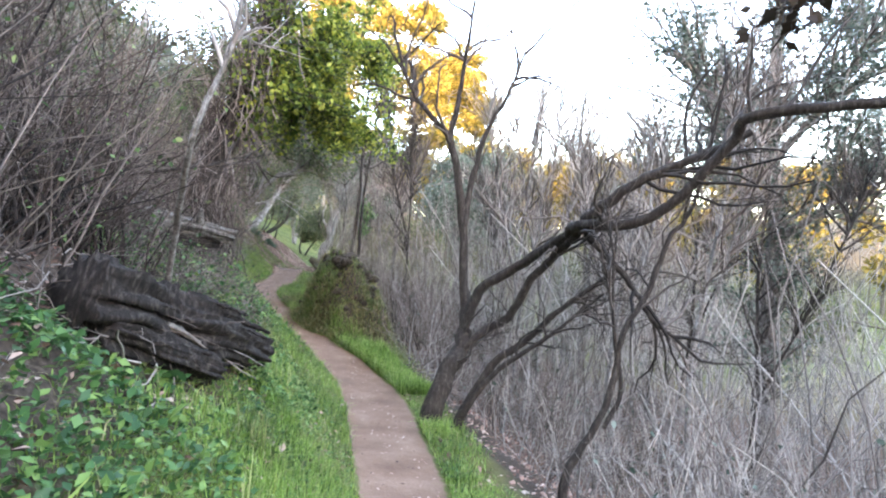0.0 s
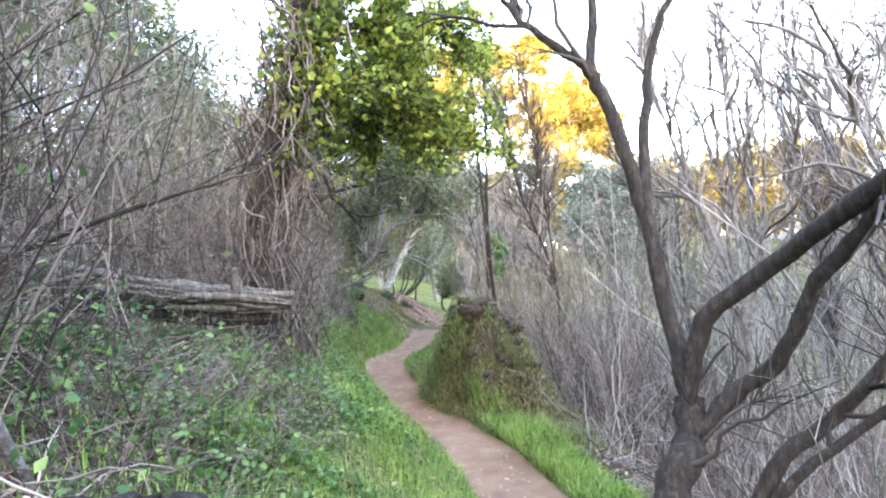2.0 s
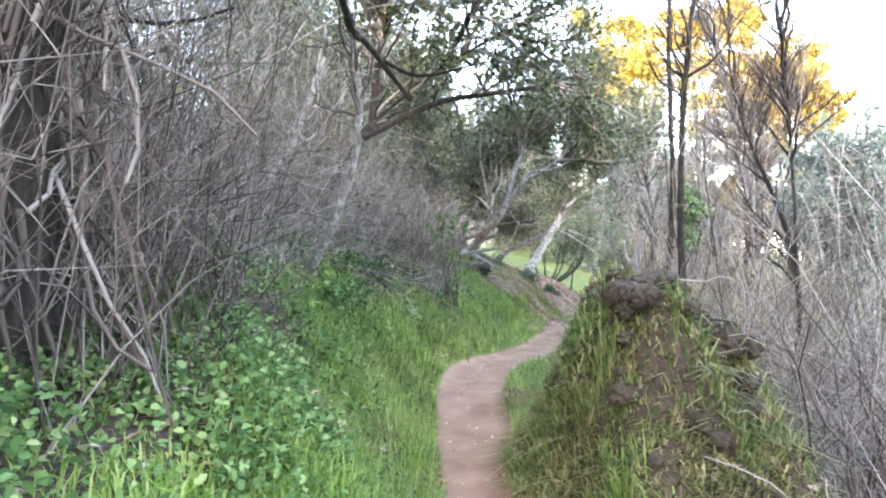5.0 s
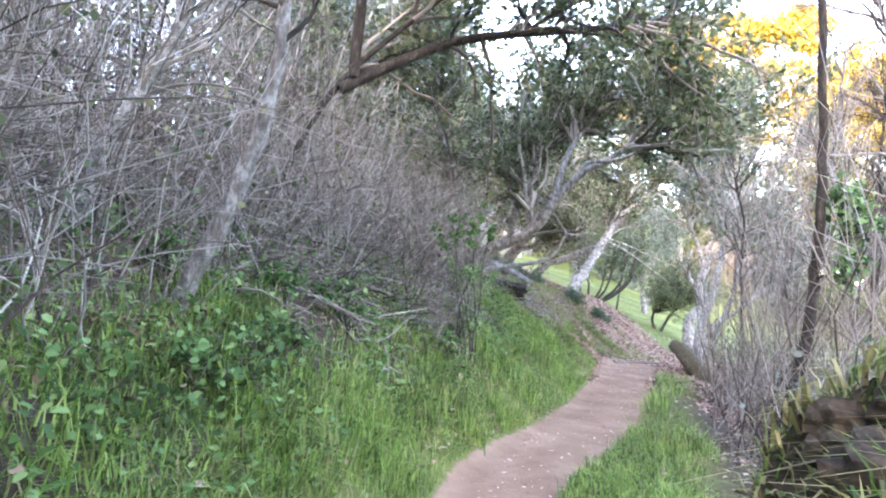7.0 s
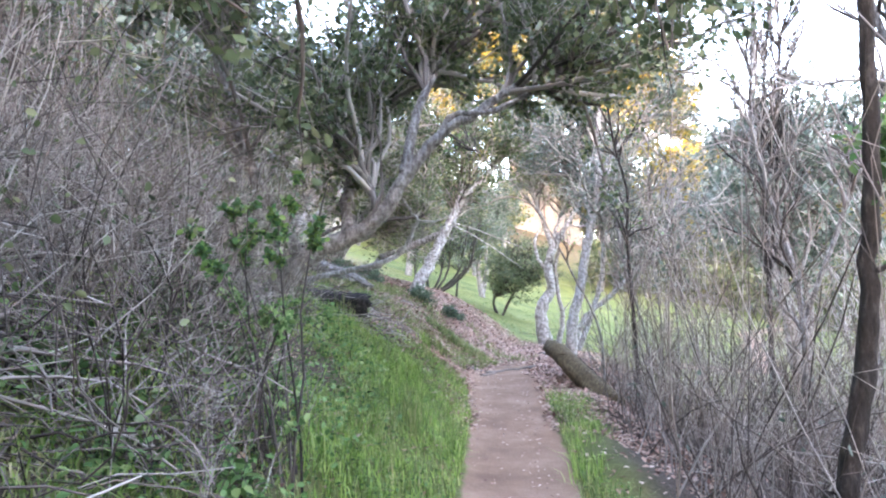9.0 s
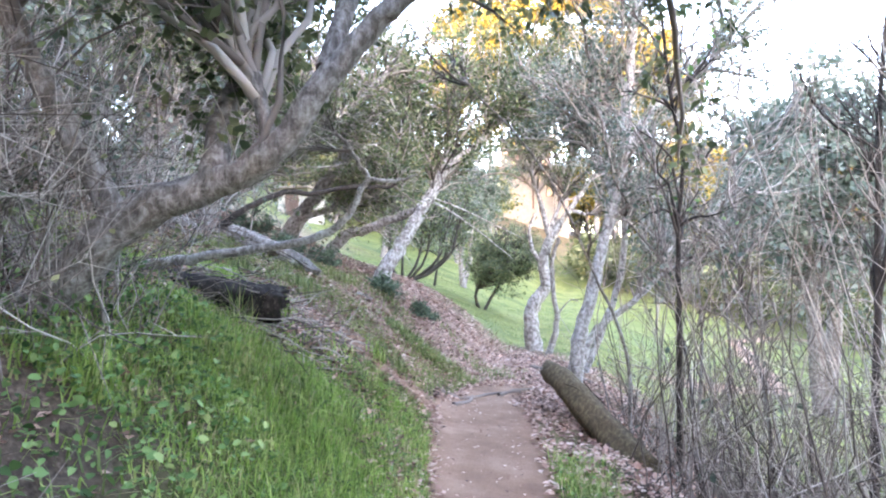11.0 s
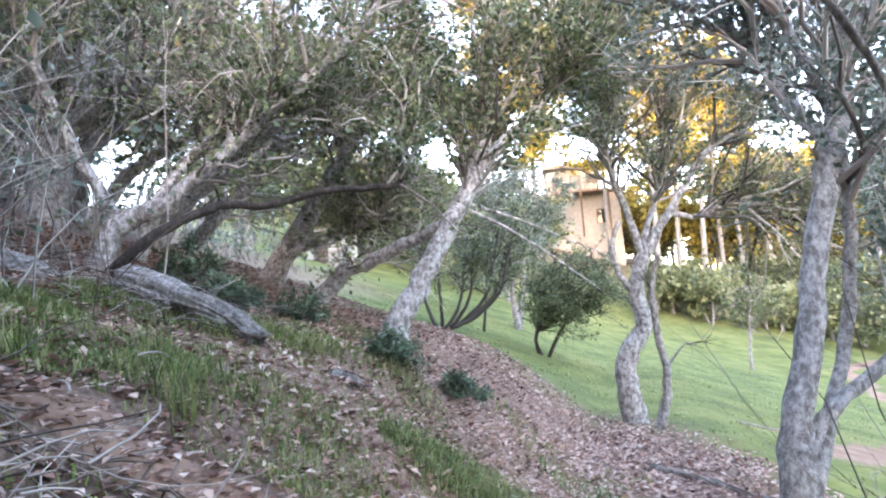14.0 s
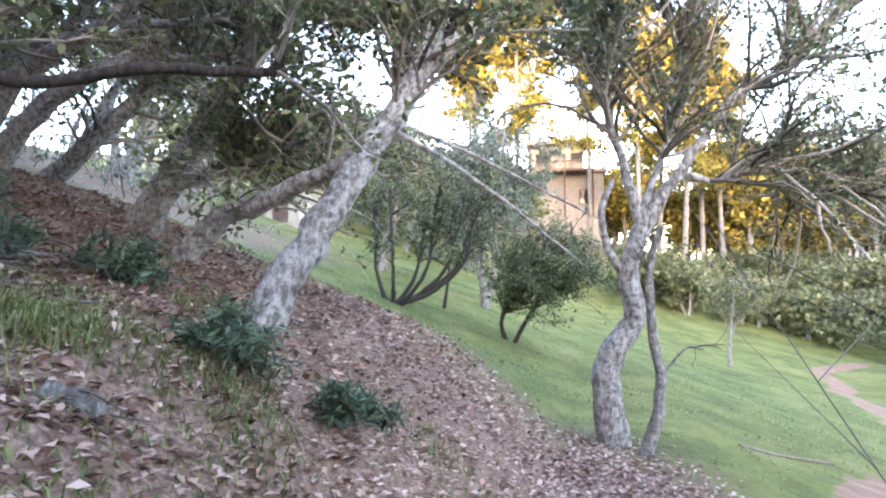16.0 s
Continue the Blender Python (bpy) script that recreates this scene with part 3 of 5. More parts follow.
def fallen_log(name, label, pts, r0, r1, mat, ragged, sides=18, splinters=26):
    """A lying log: fluted rotten sides, a hollow broken end and splinters."""
    c = spline(pts, 9)
    k = len(c)
    ang = np.arange(sides) * 2 * np.pi / sides
    T = unit(np.gradient(c, axis=0))
    A = unit(np.cross(T, np.array([0, 0, 1.0])))
    B = np.cross(A, T)
    flute = 1 + ragged * (0.5 * np.sin(5 * ang + 1) + 0.35 * np.sin(9 * ang + 2))[None] + ragged * 0.6 * R.uniform(-1, 1, (k, sides))
    rad = np.linspace(r0, r1, k)[:, None] * flute
    V = c[:, None] + rad[..., None] * (np.cos(ang)[None, :, None] * A[:, None] + np.sin(ang)[None, :, None] * B[:, None])
    V[0] += T[0] * R.uniform(-0.16, 0.03, sides)[:, None] * min(1, r0 * 5)
    idx = np.arange(k * sides).reshape(k, sides)
    nxt = np.roll(idx, -1, 1)
    Q = np.stack([idx[:-1], nxt[:-1], nxt[1:], idx[1:]], -1).reshape(-1, 4)
    hollow = c[0] + T[0] * r0 * 0.9
    W = np.vstack([V.reshape(-1, 3), hollow[None], c[-1][None]])
    tri = [(int(idx[0, (j + 1) % sides]), int(idx[0, j]), k * sides) for j in range(sides)] + [(int(idx[-1, j]), int(idx[-1, (j + 1) % sides]), k * sides + 1) for j in range(sides)]
    ob = thing(name, label, "log", tuple(c[0]))
    part_of(ob, "trunk", mesh_from("log", W, Q, tri, mat, False))
    at = c[R.randint(0, k, splinters)] + R.normal(size=(splinters, 3)) * r0 * 0.6
    P = lines(at, T[R.randint(0, k, splinters)] + 0.3 * R.normal(size=(splinters, 3)), R.uniform(0.15, 0.5, splinters) * min(1, 8 * r0), 4, 0.1, 0.1)
    V2, Q2 = tubes(P, taper(splinters, 4, 0.016 * min(1, 8 * r0), 0.3), 4)
    part_of(ob, "split_wood", mesh_from("split_wood", V2, Q2, None, mat), "split wood fibres")
    return ob


def ridged_log(name, label, pts, r0, r1, mat, ledge=0.4, grain=7.0, squash=0.85, boards=()):
    """A rotten log: its sides break into long stepped ledges along the grain, its end is torn."""
    c = spline(pts, 12)
    k, sides = len(c), 60
    T = unit(np.gradient(c, axis=0))
    A = unit(np.cross(T, np.array([0, 0, 1.0])))
    B = np.cross(A, T)
    run = np.concatenate([[0], np.cumsum(np.linalg.norm(np.diff(c, axis=0), axis=1))])
    V = np.zeros((k, sides, 3))
    for i in range(k):
        r = r0 + (r1 - r0) * i / (k - 1)
        for j in range(sides):
            a = 2 * math.pi * j / sides
            q = Vector((math.cos(a) * grain * 0.55, math.sin(a) * grain * 0.55, run[i] * 1.7 + c[0][0]))
            step = 0.9 * math.floor((noise.noise(q) + 0.5 * noise.noise(q * 2.3)) * 4 + 0.5) / 4
            fine = noise.noise(Vector((math.cos(a) * grain * 1.6, math.sin(a) * grain * 1.6, run[i] * 5)))
            rr = r * (1 + ledge * step + 0.3 * ledge * fine)
            V[i, j] = c[i] + rr * (math.cos(a) * A[i] + squash * math.sin(a) * B[i])
            if i < 4:
                V[i, j] -= T[i] * (0.9 * r * (noise.noise(q * 3.1) + 0.2)) * (4 - i) / 4
    idx = np.arange(k * sides).reshape(k, sides)
    nxt = np.roll(idx, -1, 1)
    Q = np.stack([idx[:-1], nxt[:-1], nxt[1:], idx[1:]], -1).reshape(-1, 4)
    W = np.vstack([V.reshape(-1, 3), (c[0] + T[0] * r0 * 0.5)[None], c[-1][None]])
    tri = [(int(nxt[0, j]), int(idx[0, j]), k * sides) for j in range(sides)] + [(int(idx[-1, j]), int(nxt[-1, j]), k * sides + 1) for j in range(sides)]
    ob = thing(name, label, "log", tuple(c[0]))
    part_of(ob, "trunk", mesh_from("log", W, Q, tri, mat, False))
    for i0, i1, a, wide, thick, out in boards:
        i0, i1 = int(i0 * (k - 1)), int(i1 * (k - 1)) + 1
        lift = (out * (1 + R.uniform(-0.25, 0.45) * np.linspace(1, 0, i1 - i0)))[:, None]
        seg = c[i0:i1] + r0 * lift * (math.cos(a) * A[i0:i1] + squash * math.sin(a) * B[i0:i1]) + R.normal(size=(i1 - i0, 3)) * 0.004
        n = len(seg)
        w = wide * np.sin(np.linspace(0.25, 2.95, n)) * R.uniform(0.75, 1.2, n)
        side = -math.sin(a) * A[i0:i1] + math.cos(a) * B[i0:i1]
        face = math.cos(a) * A[i0:i1] + math.sin(a) * B[i0:i1]
        ring = np.stack([seg + w[:, None] * side + thick * face, seg - w[:, None] * side + thick * face, seg - w[:, None] * side * 0.8 - thick * face, seg + w[:, None] * side * 0.8 - thick * face], 1)
        ii = np.arange(n * 4).reshape(n, 4)
        nn = np.roll(ii, -1, 1)
        faces = np.vstack([np.stack([ii[:-1], nn[:-1], nn[1:], ii[1:]], -1).reshape(-1, 4), ii[0][None, ::-1], ii[-1][None]])
        part_of(ob, "board", mesh_from("board", ring, faces, None, mat))
    return ob


def split_boards(n, wide, thick, lo=0.9):
    """Places for loosened boards round a log."""
    out = []
    for i in range(n):
        u = R.uniform(0, 0.6)
        out.append((u, min(1.0, u + R.uniform(0.25, 0.55)), R.uniform(-0.6, 3.7), wide * R.uniform(0.4, 1.2), thick * R.uniform(0.5, 1.3), R.uniform(lo, 1.12)))
    return out


ridged_log("rotten_log", "black rotten log jutting from the bank over herbs", [(-1.36, 4.52, 0.65), (-1.38, 4.07, 0.79), (-1.41, 3.58, 0.94), (-1.58, 3.34, 1.02), (-1.61, 2.95, 1.15), (-1.68, 2.8, 1.2)], 0.15, 0.2, WOOD_BLACK, 0.5, 6.0, 0.9, split_boards(34, 0.028, 0.011, 0.85))
# Black slab fills in for the dark shadow and debris below the log.
ridged_log("rotten_log", "black slab for shadowed debris under the larger rotten log", [(-1.28, 3.5, 0.72), (-1.38, 3.3, 0.82), (-1.48, 3.06, 0.93), (-1.57, 2.8, 1.04)], 0.09, 0.13, WOOD_BLACK, 0.6, 6.0, 0.8, split_boards(16, 0.026, 0.01, 0.85))
ridged_log("branch_stub", "pale weathered broken wedge of wood on the rotten log", [(-1.28, 3.38, 0.86), (-1.43, 3.22, 1.0), (-1.66, 2.95, 1.08)], 0.01, 0.075, WOOD_PALE, 0.45, 5.0, 0.38, split_boards(5, 0.03, 0.006, 0.7))
ridged_log("weathered_log", "grey weathered split log lying on the bank", [(-2.47, 7.04, 1.49), (-2.76, 6.81, 1.56), (-3.23, 6.53, 1.66), (-3.63, 6.31, 1.8), (-4.3, 5.9, 2.1)], 0.095, 0.11, WOOD_GREY, 0.8, 7.0, 0.75, split_boards(34, 0.026, 0.007, 0.8))
ridged_log("weathered_log", "dark split log beneath the weathered log", [(-2.56, 6.98, 1.37), (-3.0, 6.7, 1.44), (-3.7, 6.3, 1.65)], 0.05, 0.08, WOOD_BLACK, 0.6, 8.0, 0.7, split_boards(10, 0.025, 0.007))
fallen_log("branch_stub", "short upright grey knot of a broken branch", [(-2.7, 6.72, 1.77), (-2.72, 6.74, 1.68), (-2.75, 6.8, 1.56)], 0.022, 0.05, WOOD_GREY, 0.25, 10, 4)

# ---- middle stretch ----
tree("slender_tree", "slender dark trunk with mossy bark clumps beside the trail", [
    (grounded([(-2.38, 14.8, 0.6), (-2.24, 14.82, 1.27), (-2.17, 14.8, 1.8), (-2.12, 14.78, 2.45), (-2.1, 14.75, 3.05), (-2.08, 14.7, 4.2), (-2.0, 14.7, 6.0)]), 0.05, 0.025),
    ([(-2.5, 14.75, 0.1), (-2.48, 14.74, 0.45), (-2.45, 14.74, 0.75)], 0.04, 0.03),
    ([(-2.18, 14.8, 1.75), (-2.0, 14.8, 1.85), (-1.95, 14.8, 2.1), (-2.0, 14.8, 2.4)], 0.014, 0.005)], BARK_DARK, TWIG_DARK, HERB, 14, 0.22, 60, 0.16, 650, 0.045, 0.2, leaf_label="few small green leaves", bough_from=[2])
tree("slender_tree", "slim dark bare trunk rising behind the earth mound", [
    (grounded([(-1.7, 12.27, 1.43), (-1.67, 12.22, 2.24), (-1.61, 12.19, 2.95), (-1.52, 12.18, 3.66), (-1.42, 12.15, 4.6), (-1.29, 12.13, 5.64)]), 0.03, 0.012)], BARK_DARK, TWIG_DARK, None, 22, 0.7, 160, 0.4, lo=0.4)
tree("leaning_oak", "leaning oak over the trail with a dark broken stub", [
    (grounded([(-6.4, 16.0, 1.9), (-5.83, 16.11, 2.15), (-5.54, 16.18, 2.26), (-5.21, 16.25, 2.45), (-4.94, 16.3, 2.83), (-4.66, 16.36, 3.11), (-4.35, 16.43, 3.27), (-3.8, 16.55, 3.6)]), 0.085, 0.03),
    ([(-5.23, 16.25, 2.43), (-5.28, 16.22, 2.67), (-5.35, 16.2, 2.91)], 0.04, 0.028),
    ([(-4.66, 16.36, 3.11), (-4.56, 16.38, 3.25), (-4.21, 16.46, 3.27), (-3.84, 16.55, 3.43), (-3.45, 16.64, 3.52)], 0.035, 0.015),
    ([(-5.5, 16.18, 2.3), (-5.6, 16.6, 3.0), (-5.5, 17.2, 3.7), (-5.2, 17.9, 4.3)], 0.06, 0.02),
    ([(-5.0, 16.3, 2.8), (-4.9, 16.6, 3.5), (-4.6, 17.0, 4.2), (-4.2, 17.4, 4.7)], 0.05, 0.02),
    ([(-5.9, 16.1, 2.1), (-6.2, 15.8, 3.0), (-6.3, 15.6, 3.9), (-6.2, 15.4, 4.8)], 0.06, 0.02)], BARK_GREY, TWIG, OAK, 250, 1.4, 2600, 0.5, 36000, 0.04, 0.25, 0.35, 0.1, leaf_label="small dark grey-green oak leaves")
tree("bay_tree", "leafy olive-green tree leaning from the bank over the trail", [
    (grounded([(-5.9, 12.4, 2.2), (-5.4, 12.6, 3.0), (-4.7, 12.9, 3.7), (-3.9, 13.2, 4.2), (-3.1, 13.5, 4.5)]), 0.028, 0.012),
    ([(-5.3, 12.65, 3.1), (-4.6, 13.3, 3.6), (-3.8, 14.2, 3.9), (-3.2, 14.8, 4.1)], 0.05, 0.015),
    ([(-5.2, 12.7, 3.2), (-5.0, 12.6, 4.2), (-4.6, 12.6, 5.2)], 0.05, 0.015),
    ([(-4.4, 13.0, 3.9), (-3.7, 12.8, 4.6), (-2.9, 12.7, 5.1)], 0.04, 0.012)], BARK_DARK, TWIG_MID, OAK, 160, 1.1, 1500, 0.5, 20000, 0.042, 0.3, 0.25, 0.25, leaf_label="small olive-green leaves")
tree("fallen_limb", "long pale fallen limb reaching from the bank", [
    ([(-7.41, 17.25, 1.85), (-6.87, 17.43, 1.95), (-6.43, 17.57, 2.02), (-5.81, 17.77, 2.13), (-5.58, 17.84, 2.29), (-5.48, 17.86, 2.48), (-5.43, 17.87, 2.56), (-5.49, 17.85, 2.67), (-5.58, 17.81, 2.83)], 0.036, 0.014),
    ([(-5.43, 17.87, 2.56), (-5.25, 17.95, 2.55), (-5.1, 18.0, 2.6)], 0.018, 0.008)], BARK_WHITE, TWIG, None, 24, 0.6, 120, 0.3, category="branch")

# ---- the white-barked tree and mossy log where the trail bends ----
tree("pale_tree", "pale-barked leaning tree with several stems beside the trail", [
    (grounded([(-4.18, 21.2, 0.6), (-4.13, 21.2, 0.99), (-4.01, 21.3, 1.45), (-3.85, 21.4, 2.12), (-3.67, 21.45, 2.79), (-3.56, 21.48, 3.35), (-3.52, 21.49, 4.01), (-3.46, 21.49, 4.61), (-3.43, 21.44, 5.78)]), 0.078, 0.05),
    ([(-4.12, 21.25, 0.74), (-3.9, 21.5, 1.21), (-3.53, 21.61, 1.49), (-3.17, 21.71, 1.82), (-2.85, 21.81, 2.09), (-2.3, 21.9, 3.0)], 0.05, 0.02),
    ([(-4.05, 21.4, 0.7), (-3.66, 21.77, 1.67), (-3.55, 21.77, 2.41), (-3.59, 21.73, 3.03), (-3.83, 21.61, 3.8), (-3.92, 21.55, 4.58)], 0.045, 0.025),
    ([(-3.56, 21.48, 3.35), (-3.2, 21.6, 3.9), (-2.7, 21.8, 4.3), (-2.2, 21.9, 4.9)], 0.06, 0.02),
    ([(-3.7, 21.45, 2.8), (-3.9, 21.9, 3.5), (-4.1, 22.3, 4.2)], 0.04, 0.015)], BARK_WHITE, TWIG, GREYLEAF, 120, 1.1, 1500, 0.5, 15000, 0.032, 0.4, 0.35, leaf_label="thin grey-green foliage")
tree("dark_sapling", "thin dark stem leaning across the view", [
    (grounded([(-3.61, 19.39, 1.04), (-3.72, 19.32, 1.49), (-3.86, 19.25, 1.8), (-4.0, 19.21, 2.15), (-4.23, 19.1, 2.65), (-4.54, 18.99, 3.09), (-4.79, 18.89, 3.35), (-5.04, 18.8, 3.64)]), 0.015, 0.007)], BARK_GREY, TWIG_DARK, HERB, 18, 0.6, 80, 0.3, 60, 0.034)
tree("dark_sapling", "thin upright dark stem among brush", [
    (grounded([(-3.2, 19.4, 0.87), (-3.2, 19.35, 1.68), (-3.2, 19.32, 2.28), (-3.16, 19.31, 2.88), (-3.27, 19.24, 3.47), (-3.36, 19.18, 4.5)]), 0.026, 0.012)], BARK_DARK, TWIG_DARK, HERB, 18, 0.7, 80, 0.3, 60, 0.034)
for x, y, dx, dy, tl in ((-3.0, 19.9, -0.35, 0.1, 3.4), (-2.75, 20.3, 0.25, 0.2, 3.8), (-2.45, 19.6, -0.2, 0.3, 3.2), (-2.9, 20.9, 0.15, -0.1, 4.2)):
    z = float(height(x, y))
    tree("dark_sapling", "thin grey bare stem among brush", [(grounded([(x, y, z), (x + 0.3 * dx + 0.05, y + 0.3 * dy, z + tl * 0.3), (x + 0.6 * dx - 0.06, y + 0.6 * dy, z + tl * 0.6), (x + dx, y + dy, z + tl)]), 0.018, 0.007)], BARK_GREY, TWIG, GREYLEAF, 16, 0.6, 110, 0.35, 120, 0.045)
fallen_log("mossy_log", "brown mossy log leaning at the trail edge", [(-4.36, 20.4, 0.84), (-4.22, 20.12, 0.8), (-3.92, 19.62, 0.58), (-3.5, 19.1, 0.26)], 0.11, 0.15, BARK_MOSS, 0.1, 20, 4)

# ---- the oaks on the leafy slope ----
tree("live_oak", "large leaning live oak with grey lichened bark", [
    (grounded([(-7.34, 23.03, 1.7), (-7.21, 23.06, 1.92), (-7.0, 23.2, 2.34), (-6.71, 23.46, 2.95), (-6.48, 23.71, 3.5), (-6.36, 23.91, 4.09), (-6.3, 24.1, 4.82), (-6.2, 24.3, 5.8)]), 0.125, 0.06),
    ([(-6.47, 23.71, 3.5), (-6.2, 23.88, 3.81), (-5.92, 24.05, 4.09), (-5.59, 24.23, 4.54), (-5.16, 24.44, 5.0), (-4.6, 24.7, 5.5)], 0.075, 0.03),
    ([(-6.5, 23.7, 3.45), (-6.8, 24.2, 4.1), (-7.2, 24.7, 4.7), (-7.6, 25.2, 5.3)], 0.06, 0.02),
    ([(-6.62, 23.55, 3.1), (-6.2, 23.75, 2.85), (-5.75, 24.0, 2.5), (-5.3, 24.3, 2.1)], 0.022, 0.006),
    ([(-6.6, 23.56, 3.15), (-6.1, 23.9, 2.95), (-5.6, 24.3, 2.7), (-5.2, 24.6, 2.5)], 0.018, 0.006)], OAK_BARK, TWIG, OAK, 190, 1.2, 1900, 0.45, 25000, 0.042, 0.5, 0.35, 0.15, 12, "small dark grey-green oak leaves", bough_from=[0, 1, 2])
tree("live_oak", "low leaning live oak limb with grey bark", [
    (grounded([(-8.71, 23.84, 2.01), (-8.45, 23.8, 2.34), (-8.19, 23.81, 2.57), (-7.86, 23.8, 2.64), (-7.29, 23.71, 2.83), (-6.77, 23.55, 2.98), (-6.4, 23.6, 3.4)]), 0.105, 0.055)], OAK_BARK, TWIG, None, 18, 0.7, 110, 0.3, lo=0.3)
tree("live_oak", "leaning live oak with two limbs and dense crown", [
    (grounded([(-9.96, 24.66, 2.5), (-9.23, 24.63, 3.4), (-8.6, 24.58, 4.13), (-8.11, 24.68, 4.91), (-7.66, 24.78, 5.58)]), 0.15, 0.06),
    ([(-9.9, 24.66, 2.6), (-9.47, 24.59, 2.97), (-8.79, 24.58, 3.13), (-8.51, 24.56, 3.19), (-7.9, 24.5, 3.3)], 0.09, 0.04),
    ([(-8.6, 24.58, 4.13), (-8.9, 25.2, 4.8), (-9.1, 25.8, 5.4)], 0.06, 0.02)], OAK_BARK, TWIG, OAK, 130, 1.2, 1300, 0.45, 9000, 0.042, 0.45, 0.35, 0.2, 10, "dark oak leaves")
tree("live_oak", "leaning live oak higher on the slope", [
    (grounded([(-12.28, 25.08, 2.94), (-11.61, 25.25, 3.5), (-10.86, 25.44, 4.19), (-10.17, 25.61, 4.88), (-9.55, 25.75, 5.79)]), 0.16, 0.06),
    ([(-11.3, 25.3, 3.8), (-11.4, 25.9, 4.8), (-11.2, 26.4, 5.8)], 0.08, 0.03)], OAK_BARK, TWIG, OAK, 120, 1.3, 1100, 0.5, 5000, 0.045, 0.45, 0.35, 0.2, 10, "dark oak leaves")
tree("live_oak", "stout pale oak trunk higher on the slope", [
    (grounded([(-11.65, 22.64, 3.2), (-11.43, 22.67, 4.34), (-11.18, 22.71, 4.93), (-10.93, 22.73, 5.85)]), 0.2, 0.1),
    ([(-11.4, 22.67, 4.3), (-10.6, 22.5, 4.6), (-9.9, 22.4, 4.7), (-9.3, 22.4, 4.45)], 0.08, 0.04),
    ([(-11.2, 22.7, 4.9), (-10.5, 23.2, 5.5), (-9.8, 23.6, 6.0)], 0.08, 0.03),
    ([(-11.5, 22.7, 4.0), (-11.9, 22.0, 4.7), (-12.1, 21.4, 5.5)], 0.08, 0.03)], BARK_WHITE, TWIG, OAK, 150, 1.3, 1300, 0.5, 5500, 0.042, 0.3, 0.3, 0.2, 10, "dark oak leaves")
tree("dead_limb", "dark dead limb reaching level over the slope", [
    ([(-8.98, 21.2, 2.5), (-8.62, 21.33, 2.8), (-8.24, 21.67, 3.04), (-7.93, 21.91, 3.04), (-7.43, 22.2, 3.17), (-6.9, 22.51, 3.2), (-6.87, 22.49, 3.59), (-6.8, 22.58, 4.01), (-6.7, 22.7, 4.6)], 0.042, 0.022)], BARK_DARK, TWIG, OAK, 26, 0.7, 200, 0.3, 2500, 0.035, 0.6, category="branch")
tree("leaning_oak", "slender leaning oak with arching pale limbs", [
    (grounded([(-9.6, 21.6, 2.6), (-9.38, 21.66, 2.97), (-8.93, 21.82, 3.2), (-8.38, 21.99, 3.63), (-7.93, 22.13, 4.07), (-7.34, 22.32, 4.52), (-6.9, 22.4, 5.0)]), 0.1, 0.04),
    ([(-9.2, 21.8, 3.1), (-8.9, 22.3, 3.9), (-8.3, 22.7, 4.6)], 0.05, 0.02),
    ([(-9.4, 21.7, 3.0), (-9.6, 21.2, 4.0), (-9.5, 20.8, 4.8), (-9.2, 20.4, 5.3)], 0.06, 0.02)], OAK_BARK, TWIG, OAK, 130, 1.0, 1300, 0.4, 9500, 0.04, 0.4, 0.35, 0.2, leaf_label="dark oak leaves")
ridged_log("fallen_log", "grey broken fallen trunk on the leafy slope", [(-7.65, 21.15, 1.9), (-7.96, 21.12, 2.07), (-8.34, 21.16, 2.27), (-8.77, 21.19, 2.42)], 0.12, 0.15, BARK_GREY, 0.3, 4.0, 0.9, split_boards(8, 0.03, 0.008))
ridged_log("fallen_log", "grey split fallen trunk with orange rotten heart", [(-8.5, 20.8, 2.0), (-8.82, 20.64, 2.22), (-9.03, 20.55, 2.42), (-9.6, 20.3, 2.72)], 0.13, 0.17, BARK_GREY, 0.45, 4.0, 0.9, split_boards(10, 0.035, 0.009))
ridged_log("fallen_log", "grey weathered log end among fallen leaves", [(-7.42, 21.02, 1.88), (-7.75, 21.12, 2.05), (-8.08, 20.99, 2.23)], 0.08, 0.11, WOOD_GREY, 0.4, 5.0, 0.85, split_boards(8, 0.025, 0.007))
ridged_log("fallen_log", "dark broken log lying behind the weathered log", [(-8.37, 21.99, 2.22), (-8.74, 22.0, 2.32), (-8.95, 21.72, 2.43)], 0.07, 0.1, WOOD_BLACK, 0.5, 5.0, 0.8, split_boards(8, 0.025, 0.007))
for x, y, reach, rise, r in ((-10.9, 23.5, 3.0, 2.6, 0.1), (-11.6, 24.3, 3.4, 2.2, 0.11), (-12.6, 23.4, 3.6, 2.9, 0.12), (-10.2, 22.6, 2.2, 2.7, 0.08), (-13.6, 25.0, 3.5, 2.4, 0.12)):
    z = float(height(x, y))
    tree("live_oak", "pale lichened oak limb leaning up the slope", [
        (grounded([(x, y, z), (x + 0.22 * reach, y + 0.05, z + 0.3 * rise), (x + 0.55 * reach, y + 0.2, z + 0.52 * rise), (x + 0.8 * reach, y + 0.25, z + 0.85 * rise), (x + reach, y + 0.4, z + 1.2 * rise)]), r, 0.4 * r),
        ([(x + 0.5 * reach, y + 0.2, z + 0.5 * rise), (x + 0.75 * reach, y + 0.5, z + 0.5 * rise), (x + reach, y + 0.6, z + 0.62 * rise)], 0.5 * r, 0.2 * r)], BARK_WHITE, TWIG, OAK, 50, 0.9, 420, 0.4, 1800, 0.042, 0.5, 0.4, 0.2, 10, "sparse oak leaves")
